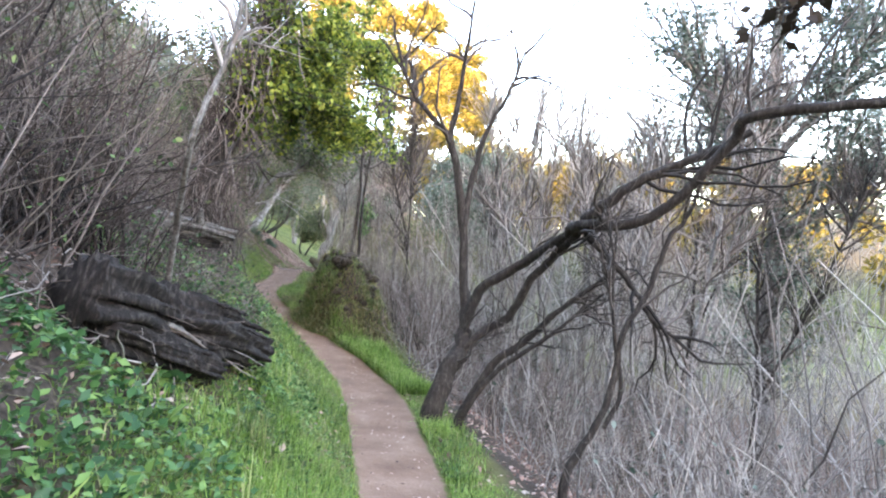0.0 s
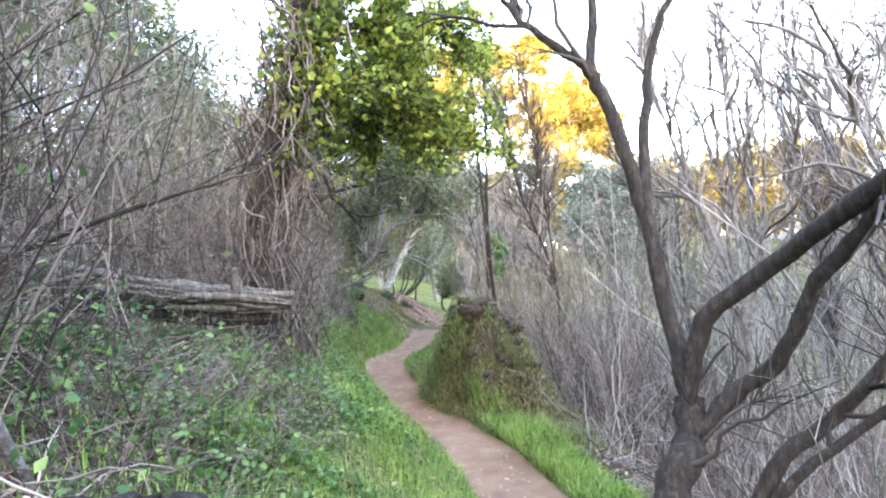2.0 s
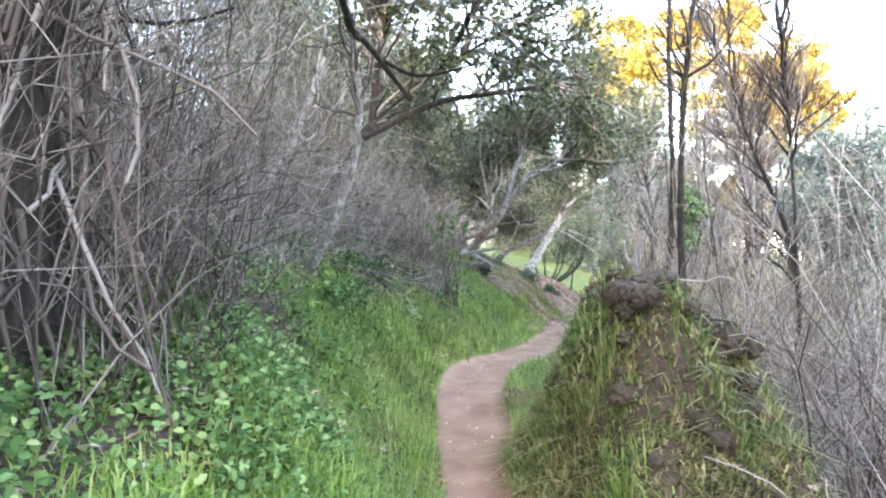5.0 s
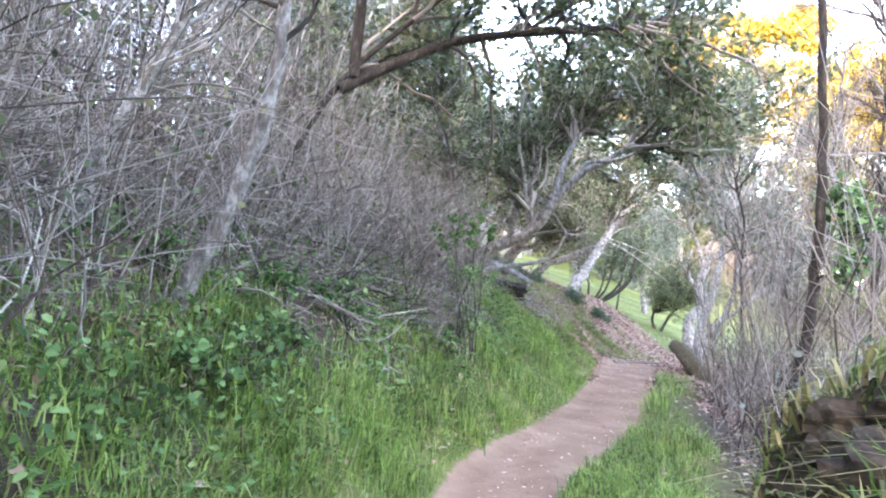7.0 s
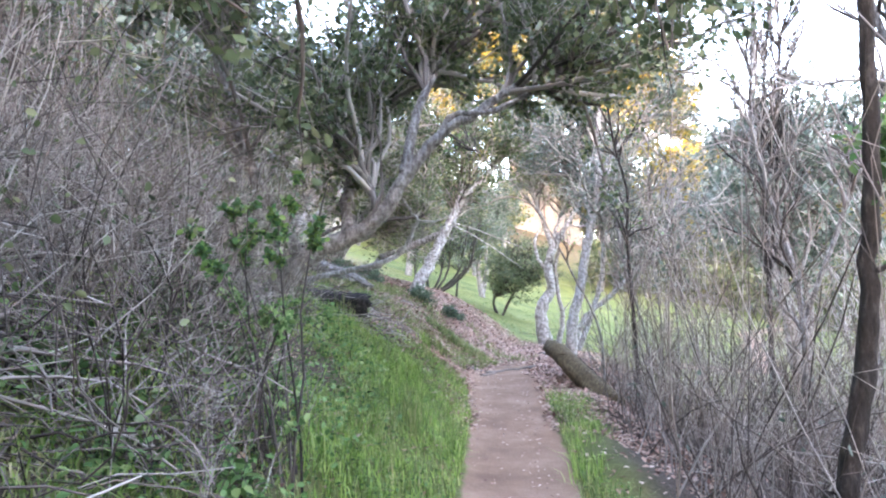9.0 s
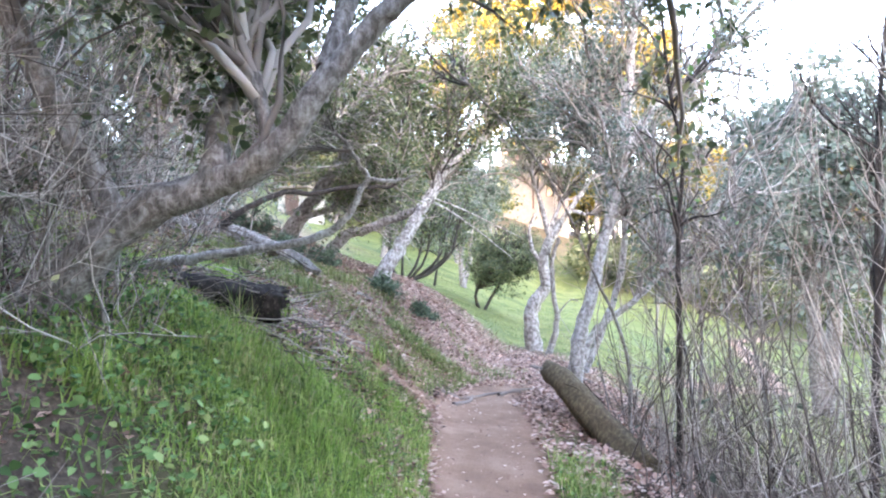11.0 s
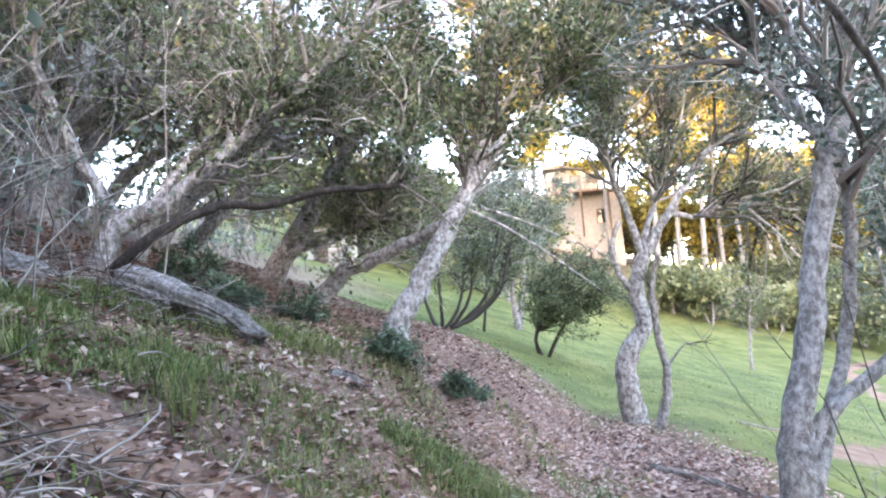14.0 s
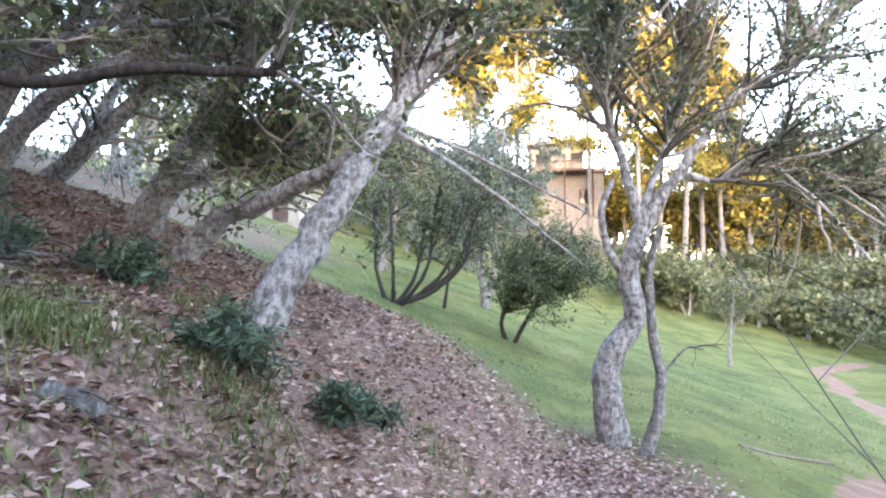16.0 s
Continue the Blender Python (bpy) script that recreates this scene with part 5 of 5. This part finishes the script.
# ---- woods on the hillside ----
for i in range(42):
    if i >= 34:
        y0, d0 = 18.5 + 0.8 * (i - 34), R.uniform(-11.5, -7.5)
    elif i < 18:
        y0, d0 = 1.5 + 1.1 * i + R.uniform(-0.5, 0.5), R.uniform(-12, -6.5)
    else:
        y0, d0 = R.uniform(22, 38), R.uniform(-20, -11)
    x0 = float(line_x(y0)) + d0
    round_tree("hillside_tree", "grey-trunked oak among the hillside woods", (x0, y0), R.uniform(4.5, 7.0) + 2.5 * (i < 18), R.uniform(1.8, 2.6) + 0.4 * (i < 18), R.uniform(2.6, 4.0) + 2.0 * (i < 18), OAK if i % 2 else GREYLEAF, 2900, 0.1, BARK_GREY if i % 3 else BARK_WHITE, R.uniform(0.09, 0.16), R.randint(1, 4), (R.uniform(0.5, 2.2), R.uniform(-0.6, 0.6)), 0.9, 40, "tree", "hillside woods")

# ---- bare trees over the creek ----
for i in range(17):
    y0 = 5.5 + 0.95 * i + R.uniform(-0.4, 0.4)
    x0 = float(line_x(y0)) + ((R.uniform(2.6, 3.8) if i < 2 or i > 8 else R.uniform(4.5, 6.5)) if i % 2 else R.uniform(5.0, 8.5))
    z0 = float(height(x0, y0)) - 0.1
    tl = R.uniform(4.4, 6.6)
    w = R.normal(size=(4, 3)) * np.array([0.28, 0.28, 0.1])
    trunk = [(x0, y0, z0), (x0 + w[0, 0] * 0.6, y0 + w[0, 1] * 0.6, z0 + tl * 0.35), (x0 + w[1, 0], y0 + w[1, 1], z0 + tl * 0.7), (x0 + w[1, 0] + w[2, 0], y0 + w[1, 1], z0 + tl)]
    fork = [trunk[1], (trunk[1][0] + 0.3 + w[3, 0], trunk[1][1] + w[3, 1], z0 + tl * 0.65), (trunk[1][0] + 0.5 + 2 * w[3, 0], trunk[1][1] + 2 * w[3, 1], z0 + tl * 0.95)]
    tree("bare_creek_tree", "slim bare winter tree rising above the brush", [(trunk, 0.036, 0.011), (fork, 0.022, 0.008)], BARK_DARK if i % 3 == 0 else BARK_GREY, TWIG_DARK if i % 3 == 0 else TWIG_MID, None, 50, 0.8, 760, 0.45, lo=0.3, up=0.6, droop=-0.2, category="tree", sides=6)
for x, y, dx, tl in ((0.95, 8.3, 0.3, 5.0), (1.6, 9.4, -0.2, 5.6), (2.2, 8.0, 0.4, 4.8), (1.9, 7.0, 0.5, 4.4), (2.9, 8.8, -0.3, 5.2), (1.3, 10.2, 0.2, 5.4)):
    z = float(height(x, y)) - 0.1
    tree("bare_creek_tree", "thin bare winter tree with fine upswept twigs", [
        ([(x, y, z), (x + 0.2 * dx, y, z + 0.35 * tl), (x + 0.6 * dx, y + 0.1, z + 0.7 * tl), (x + dx, y + 0.1, z + tl)], 0.03, 0.008),
        ([(x + 0.2 * dx, y, z + 0.35 * tl), (x + 0.2 * dx + 0.35, y, z + 0.65 * tl), (x + 0.2 * dx + 0.5, y, z + 0.95 * tl)], 0.02, 0.007),
        ([(x + 0.3 * dx, y, z + 0.42 * tl), (x + 0.3 * dx - 0.3, y + 0.1, z + 0.68 * tl), (x + 0.3 * dx - 0.55, y + 0.1, z + 0.92 * tl)], 0.02, 0.007)], BARK_GREY, TWIG, None, 40, 0.8, 420, 0.4, lo=0.3, up=0.7, droop=-0.2, sides=6)
tree("grey_leafed_tree", "tall grey tree with thin blue-green foliage", [
    (grounded([(5.2, 9.6, -1.5), (5.2, 9.6, 0.5), (5.25, 9.6, 2.2), (5.1, 9.7, 4.0), (5.2, 9.8, 6.5)]), 0.2, 0.07),
    ([(5.2, 9.6, 1.9), (5.9, 9.2, 2.6), (6.6, 8.8, 3.3)], 0.08, 0.02),
    ([(5.2, 9.6, 2.3), (4.5, 9.6, 3.3), (3.8, 9.6, 4.6)], 0.08, 0.02),
    ([(5.15, 9.7, 3.2), (5.8, 9.3, 4.2), (6.3, 9.0, 5.4)], 0.07, 0.02)], BARK_GREY, TWIG, GREYLEAF, 190, 1.6, 2300, 0.55, 24000, 0.045, 0.3, 0.3, leaf_label="thin blue-green foliage")

# ---- shrubs, weeds and small clutter ----
def shrublet(name, label, x, y, z_mid, r, n_leaf, size, mat, stems=14, squash=0.8, long=1.4):
    """A small leafy bush on a few thin stems."""
    z = float(height(x, y)) - 0.04
    ob = thing(name, label, "shrub", (x, y, z))
    tgt = np.array([x, y, z_mid]) + unit(R.normal(size=(stems, 3))) * R.uniform(0.4, 1, stems)[:, None] * np.array([r, r, r * squash])
    b = np.tile([x, y, z], (stems, 1)) + R.normal(size=(stems, 3)) * np.array([0.04, 0.04, 0])
    P = lines(b, tgt - b, np.linalg.norm(tgt - b, axis=1), 6, -0.05, 0.1)
    at, way = sprouts(P, stems * 6, 0.78, 1.0, 0.2)
    P2 = lines(at, way, r * R.uniform(0.3, 0.8, stems * 6), 4, 0.05, 0.2)
    V, Q = tubes(P, taper(stems, 6, 0.007, 0.4), 4)
    V2, Q2 = tubes(P2, taper(len(P2), 4, 0.003, 0.4), 3)
    part_of(ob, "branchwork", mesh_from("branchwork", np.vstack([V, V2]), np.vstack([Q, Q2 + len(V)]), None, TWIG_DARK))
    at, _ = sprouts(P2, n_leaf, 0.1)
    part_of(ob, "foliage", leaves(at, size, "foliage", mat, 0.25, long, size * 0.4, long < 2))


def grass_tuft(x, y, n, tall, wide, mat, label, spread=0.05, bend=0.9):
    p = np.stack([x + R.normal(size=n) * spread, y + R.normal(size=n) * spread], 1)
    return tagged(new("grass_tuft", blades(np.column_stack([p, height(p[:, 0], p[:, 1]) - 0.02]), tall, wide, "grass_tuft", mat, bend)), label, "grass", kind="stuff")


shrublet("evergreen_bush", "glossy green bush standing out of the brambles", -4.74, 13.87, 2.24, 0.11, 1300, 0.02, BROADLEAF, 6, 0.9)
shrublet("evergreen_bush", "dull grey-green leafy bush low in the brambles", -4.82, 13.8, 1.8, 0.14, 800, 0.018, HERB, 6, 1.0)
for x, y, z, r, n in ((-5.6, 13.3, 1.5, 0.35, 130), (-5.2, 12.6, 1.25, 0.3, 110), (-5.9, 14.2, 1.75, 0.35, 120), (-3.4, 3.6, 1.0, 0.3, 120), (-1.5, 3.1, 0.72, 0.16, 160), (-1.35, 2.7, 0.62, 0.16, 160)):
    shrublet("leafy_herb", "broad-leaved green herb on the bank", x, y, z, r, n, 0.06, BROADLEAF, 10, 0.5)
for x, y, r in ((-6.9, 22.2, 0.24), (-8.1, 22.65, 0.26), (-6.5, 22.5, 0.14), (-6.45, 22.85, 0.12), (-8.3, 21.9, 0.3), (-9.2, 22.3, 0.35)):
    shrublet("weed_clump", "dark blue-green feathery weed clump", x, y, float(height(x, y)) + 0.42 * r, r, int(5000 * r), 0.017, WEED, 18, 0.7, 4.5)


for i in range(16):
    yy = R.uniform(10.5, 15.5)
    xx = float(line_x(yy)) - R.uniform(1.1, 1.9)
    shrublet("leafy_herb", "low broad-leaved green herb under the brambles", xx, yy, float(height(xx, yy)) + 0.12, R.uniform(0.12, 0.2), 110, 0.03, HERB, 8, 0.5)
grass_tuft(-0.46, 1.5, 16, 0.82 - float(height(-0.46, 1.5)), 0.022, GRASS, "tall bright yellow-green leaf tuft", 0.02, 0.12)
grass_tuft(-0.93, 1.34, 6, 0.97 - float(height(-0.93, 1.34)), 0.03, GRASS, "tall bright yellow-green leaf tuft", 0.02, 0.5)
for i in range(46):
    yy = R.uniform(2.5, 20.5)
    dd = R.uniform(-1.6, -0.4) if i % 3 else R.uniform(0.4, 0.9)
    if yy > 17:
        dd = R.uniform(-3.0, -0.8)
    if yy <= 20:
        off, half = tread(yy)
        dd = min(dd, off - half - 0.08) if dd < 0 else max(dd, off + half + 0.08)
    grass_tuft(float(line_x(yy)) + dd, yy, 70, R.uniform(0.2, 0.32), 0.004, GRASS if i % 2 else GRASS_DRY, "clump of long arching grass blades")


def clod(x, y, z, r, mat, name="earth_clod", label="dark clod of soil and roots on the mound", category="soil"):
    bm = bmesh.new()
    bmesh.ops.create_icosphere(bm, subdivisions=3, radius=r)
    for v in bm.verts:
        v.co *= 1 + 0.35 * noise.noise(v.co * (2.2 / r) + Vector((x, y, z)) * 3) + 0.15 * noise.noise(v.co * (6 / r))
        v.co.z *= 0.75
    me = bpy.data.meshes.new(name)
    bm.to_mesh(me)
    bm.free()
    me.materials.append(mat)
    ob = tagged(new(name, me), label, category)
    ob.location = (x, y, z)
    return ob


SOIL = plain("soil", (0.018, 0.014, 0.01), (0.085, 0.064, 0.045), 0.95, 30)
for i in range(95):
    a, u = R.uniform(1.8, 6.0), abs(R.normal()) * 0.34
    cx = MOUND[0] + u * (-0.53 * 1.25 * math.cos(a) + 0.85 * 0.95 * math.sin(a))
    cy = MOUND[1] + u * (0.85 * 1.25 * math.cos(a) + 0.53 * 0.95 * math.sin(a))
    clod(cx, cy, float(height(cx, cy)) + 0.03, R.uniform(0.04, 0.15) * (1.2 - u), SOIL)
for i in range(16):
    a, u = R.uniform(0, 2 * math.pi), R.uniform(0.1, 0.5)
    cx = MOUND[0] + u * (-0.53 * 1.25 * math.cos(a) + 0.85 * 0.95 * math.sin(a))
    cy = MOUND[1] + u * (0.85 * 1.25 * math.cos(a) + 0.53 * 0.95 * math.sin(a))
    r = R.uniform(0.04, 0.085)
    clod(cx, cy, float(height(cx, cy)) + 0.2 * r, r, SOIL, label="rough lump of dark soil bound by roots on the mound")
fallen_log("wood_chunk", "grey broken chunk of a log among fallen leaves", [(-6.93, 21.17, 1.59), (-6.84, 21.22, 1.56), (-6.76, 21.27, 1.5)], 0.05, 0.04, WOOD_GREY, 0.25, 14, 3)
fallen_log("hollow_log", "dark hollow log under scrub on the bank", [(-6.12, 17.85, 1.66), (-6.45, 17.7, 1.7), (-6.95, 17.55, 1.78), (-7.45, 17.4, 1.92)], 0.13, 0.16, WOOD_BLACK, 0.14, 26, 14)
tree("dead_branch", "dark dead branch jutting from the scrub", [([(-3.6, 5.35, 1.8), (-2.67, 5.51, 2.03), (-2.31, 5.59, 2.11), (-1.98, 5.67, 2.18), (-1.76, 5.71, 2.35)], 0.016, 0.006)], BARK_DARK, TWIG_DARK, None, 6, 0.35, 16, 0.2, category="branch")
tree("pale_sapling", "pale leaning sapling on the bank", [(grounded([(-5.1, 10.65, 1.8), (-4.96, 10.72, 2.16), (-4.85, 10.77, 2.35), (-4.71, 10.83, 2.6), (-4.4, 10.9, 3.3)]), 0.04, 0.025)], BARK_WHITE, TWIG, None, 10, 0.6, 40, 0.3)
tree("overhanging_spray", "dark leafy spray hanging over the trail", [([(3.2, 2.6, 4.3), (2.2, 2.2, 3.3), (1.55, 1.9, 2.68), (1.15, 1.8, 2.42)], 0.02, 0.004)], BARK_DARK, TWIG_DARK, BACKLIT_LEAF, 16, 0.35, 60, 0.18, 420, 0.036, 0.6, category="branch")

for pts in ([(-5.6, 20.4, 0), (-5.3, 20.6, 0), (-5.1, 21.0, 0), (-4.8, 21.3, 0)], [(-5.35, 20.1, 0), (-5.25, 20.4, 0), (-5.3, 20.8, 0)], [(-5.0, 20.9, 0), (-4.9, 21.3, 0), (-4.6, 21.7, 0)]):
    line = spline(pts, 6)
    line[:, 2] = height(line[:, 0], line[:, 1]) + 0.008
    V, Q = tubes(line[None], np.linspace(0.028, 0.012, len(line))[None], 7, 0.12)
    tagged(new("exposed_root", mesh_from("exposed_root", V, Q, None, TWIG_RED, True)), "worn bare root crossing the dirt trail", "root")

for label, pts, r in (("pale bare fallen branch beside the trail edge", [(-4.95, 23.6, 0), (-4.6, 23.3, 0), (-4.2, 22.97, 0), (-4.0, 22.8, 0)], 0.035), ("long pale pole lying in the meadow grass", [(-3.75, 27.9, 0), (-3.1, 28.5, 0), (-2.4, 29.2, 0)], 0.022)):
    line = spline(pts, 6)
    line[:, 2] = height(line[:, 0], line[:, 1]) + 0.6 * r
    V, Q = tubes(line[None], np.linspace(r, 0.6 * r, len(line))[None], 8, 0.1)
    tagged(new("fallen_branch", mesh_from("fallen_branch", V, Q, None, WOOD_PALE, True)), label, "branch")

# brush heap beside the fallen logs
def brush_heap(x, y, r, n, label):
    p = np.stack([x + R.normal(size=n) * r, y + R.normal(size=n) * r], 1)
    at = np.column_stack([p, height(p[:, 0], p[:, 1]) + R.uniform(0, 0.12, n)])
    P = clear(lines(at, np.stack([R.normal(size=n), R.normal(size=n), R.uniform(-0.2, 0.25, n)], 1), R.uniform(0.2, 0.7, n), 5, 0.5, 0.25), 0.9)
    P[..., 2] = np.maximum(P[..., 2], height(P[..., 0], P[..., 1]) + 0.005)
    V, Q = tubes(P, taper(len(P), 5, 0.0042 * R.uniform(0.4, 1.7, len(P)), 0.5), 4)
    ob = thing("brush_heap", label, "brush", tuple(at[0]), "", "stuff")
    part_of(ob, "stick_mass", mesh_from("stick_mass", V, Q, None, TWIG_MID), "", "stuff")


brush_heap(-8.3, 21.3, 0.4, 220, "heap of grey dead sticks by the fallen log")
brush_heap(-9.2, 20.7, 0.45, 220, "heap of grey dead sticks by the fallen log")
brush_heap(-1.75, 3.0, 0.22, 90, "brown dead sticks lying over the rotten log")
brush_heap(-1.7, 3.9, 0.22, 70, "brown dead sticks lying over the rotten log")
brush_heap(-2.6, 5.6, 0.35, 60, "brown dead sticks strewn over the bank")
brush_heap(-3.0, 6.4, 0.35, 80, "brown dead sticks strewn over the bank")
brush_heap(-5.2, 13.0, 0.4, 260, "brown dead sticks strewn over the bank")
brush_heap(-5.0, 12.0, 0.4, 260, "brown dead sticks strewn over the bank")
brush_heap(-6.5, 17.75, 0.35, 200, "dead sticks and bramble over the hollow log")
brush_heap(-6.2, 18.6, 0.4, 160, "brown dead sticks strewn over the bank")
brush_heap(MOUND[0] - 0.1, MOUND[1] - 0.35, 0.28, 150, "roots and dead stalks tangled in the earth mound")
brush_heap(0.1, 8.6, 0.3, 160, "low heap of twigs below the mound")

# ---- verges, herbs, fallen leaves ----
def stuff(name, label, category, me):
    return tagged(new(name, me), label, category, kind="stuff")


def verge(x, y, d):
    return np.where(d < 0, 1 - smooth(0.85, 1.5, -d + 0.3 * wave(x, y, 2.2, 9)), 1 - smooth(0.55, 1.1, d + 0.25 * wave(x, y, 2, 8))) * (0.45 + 0.55 * smooth(-0.5, 0.2, wave(x, y, 7, 5)))


for y0, n in ((0.5, 34000), (5, 36000), (9.5, 32000), (14, 24000)):
    g = on_ground(n, -1.5, 1.1, y0, y0 + 4.5, verge)
    lush = smooth(-0.5, 0.8, wave(g[:, 0], g[:, 1], 2.6, 2))
    stuff("grass_verge", "lush green grass along the trail edge", "grass", blades(g, 0.035 + 0.09 * lush + 0.08 * smooth(0.1, 0.7, wave(g[:, 0], g[:, 1], 5.7, 4)), 0.0036, "grass", GRASS, 1.0))
    g = on_ground(n // (4 if y0 < 9 else 2), -1.6, 1.3, y0, y0 + 4.5, verge)
    stuff("dry_grass", "pale and dull grass mixed into the trail verge", "grass", blades(g, 0.15, 0.003, "grass", GRASS_DRY, 1.2))
    w = on_ground(n // 2, -1.5, 1.1, y0, y0 + 4.5, verge)
    w[:, 2] += R.uniform(0.01, 0.08, len(w))
    stuff("verge_weeds", "small round-leaved weeds among the verge grass", "herbs", leaves(w, 0.018, "weeds", HERB, 0.5, 1.2))
g = on_ground(84000, -0.4, 2.7, 8.8, 12.6, lambda x, y, d: (mound_off(x, y) < 1.5) * (0.45 + 0.55 * smooth(0.3, 0.6, mound_off(x, y))) * (0.7 + 0.3 * smooth(-0.3, 0.2, wave(x, y, 6.5, 3))))
stuff("mound_grass", "dull mixed grass hanging over the earth mound", "grass", blades(g[::2], 0.06 + 0.1 * smooth(-0.4, 0.5, wave(g[::2, 0], g[::2, 1], 6.5, 1)), 0.006, "grass", STRAW, 1.9))
stuff("mound_grass", "green-brown grass growing over the earth mound", "grass", blades(g[1::2], 0.05 + 0.11 * smooth(-0.4, 0.5, wave(g[1::2, 0], g[1::2, 1], 5.0, 4)), 0.006, "grass", GRASS_DRY, 1.9))
h = on_ground(84000, -2.6, -0.5, 0.5, 9, lambda x, y, d: smooth(0.6, 1.0, -d + 0.35 * wave(x, y, 1.7, 3)) * (1 - 0.5 * (y > 4.0) * (y < 6.2) * smooth(1.3, 1.7, -d)) * (0.3 + 0.7 * smooth(-0.35, 0.15, wave(x, y, 6, 5))) * (1 - (y > 2.75) * (y < 4.4) * smooth(0.95, 1.15, -d)))
h[:, 2] += R.uniform(0.01, 0.2, len(h)) * (0.6 + 0.5 * wave(h[:, 0], h[:, 1], 5, 2))
# Near herbs use the darker leaf: shade beneath leaves is put into colour.
near = h[:, 1] < 4.2
stuff("bank_herbs", "leafy green herbs crowding the bank by the rotten log", "herbs", leaves(h[near][::2], 0.03, "herbs", BROADLEAF, 0.35, 1.7))
stuff("bank_herbs", "low leafy green herbs on the bank", "herbs", leaves(h[~near], 0.024, "herbs", HERB, 0.4, 1.4, rounded=True))
g = on_ground(26000, -2.0, -0.7, 4.2, 9.5, lambda x, y, d: 0.1 + 0.9 * smooth(-0.25, 0.35, wave(x, y, 3.7, 8) - 0.5 * smooth(1.0, 1.8, -d)))
stuff("bank_grass", "soft bright grass growing through the bank herbs", "grass", blades(g, 0.07 + 0.12 * smooth(-0.2, 0.7, wave(g[:, 0], g[:, 1], 4.1, 3)), 0.004, "grass", GRASS, 1.2))
g = on_ground(9000, 0.42, 1.0, 7.2, 9.6, lambda x, y, d: 0.2 + smooth(-0.3, 0.3, wave(x, y, 3, 2)))
stuff("bank_grass", "tall lush grass at the foot of the mound", "grass", blades(g, 0.2, 0.005, "grass", GRASS, 1.1))
g = on_ground(34000, -2.3, -0.8, 9.5, 17.5, lambda x, y, d: (0.15 + smooth(-0.3, 0.4, wave(x, y, 2.4, 8))) * (1 - smooth(1.5, 2.2, -d)))
for part_g, blade in ((g[::2], GRASS), (g[1::2], GRASS_DRY)):
    stuff("bank_grass", "long arching green grass on the bank" if blade == GRASS else "dull and straw-tipped grass on the bank", "grass", blades(part_g, 0.09 + 0.14 * smooth(-0.2, 0.8, wave(part_g[:, 0], part_g[:, 1], 3.1, 6)), 0.0042, "grass", blade, 1.6))
h = on_ground(22000, -2.4, -0.6, 9, 17, lambda x, y, d: 0.7 * (0.35 + 0.65 * smooth(-0.3, 0.3, wave(x, y, 5, 2))) * smooth(0.7, 1.1, -d + 0.4 * wave(x, y, 1.7, 3)))
h[:, 2] += R.uniform(0.02, 0.2, len(h))
stuff("bank_herbs", "low leafy green herbs on the bank", "herbs", leaves(h, 0.025, "herbs", HERB, 0.4, 1.4, rounded=True))
f = on_ground(84000, -6.5, 2.0, 17.0, 27.5, lambda x, y, d: (1 - smooth(25, 27.5, y + 1.3 * np.maximum(d, 0))) * (1 - 0.75 * smooth(0.66, 0.9, trail_mask(x, y))), bare=0.97)
f[:, 2] += 0.012
stuff("fallen_leaves", "brown fallen oak leaves covering the slope", "leaves", leaves(f, 0.037, "fallen_leaves", LITTER, 0.72, 1.5))
p = on_ground(9000, -0.4, 0.4, 0, 22, lambda x, y, d: 0.12 + 0.2 * smooth(0.15, 0.35, np.abs(d)), bare=2)
p[:, 2] += 0.006
stuff("trail_leaves", "scattered dry leaf bits on the dirt trail", "leaves", leaves(p, 0.018, "trail_leaves", LITTER, 0.85, 1.6))
f = on_ground(24000, -3.6, 3.0, 0, 18.5, lambda x, y, d: 0.3 + 0.7 * smooth(0.9, 1.6, np.abs(d)))
f[:, 2] += 0.02
stuff("fallen_leaves", "brown fallen leaves under the brush", "leaves", leaves(f, 0.036, "fallen_leaves", LITTER, 0.7, 1.5))
g = on_ground(84000, -3.6, 0.2, 16.3, 23.5, lambda x, y, d: (0.16 + smooth(-0.3, 0.4, wave(x, y, 2.9, 4) + 0.35 * wave(x, y, 7, 2))) * (1 - 0.85 * smooth(20.8, 22.4, y)))
for lush, part_g in ((True, g[g[:, 1] < 18.9]), (False, g[g[:, 1] >= 18.9])):
    stuff("grass_tufts", "tufts of lush green grass on the bank" if lush else "tufts of dull mixed grass on the leafy slope", "grass", blades(part_g, 0.06 + 0.09 * smooth(-0.2, 0.8, wave(part_g[:, 0], part_g[:, 1], 4.4, 6)), 0.004, "grass", GRASS if lush else GRASS_DRY, 1.7))
seeds = on_ground(1900, -8, 12, 25, 46, lambda x, y, d: smooth(25.5, 28, y + 1.5 * np.maximum(d, 0)))
size = R.gamma(1.5, 0.16, len(seeds))
pick = R.randint(0, len(seeds), 28000)
gx, gy = seeds[pick, 0] + R.normal(size=28000) * size[pick] * 1.4, seeds[pick, 1] + R.normal(size=28000) * size[pick]
ok = trail_mask(gx, gy) < 0.3
g = np.stack([gx, gy, height(gx, gy)], 1)[ok]
stuff("meadow_grass", "short bright green meadow grass", "grass", blades(g, R.uniform(0.02, 0.08, len(g)), 0.006, "grass", GRASS_DRY, 1.6))
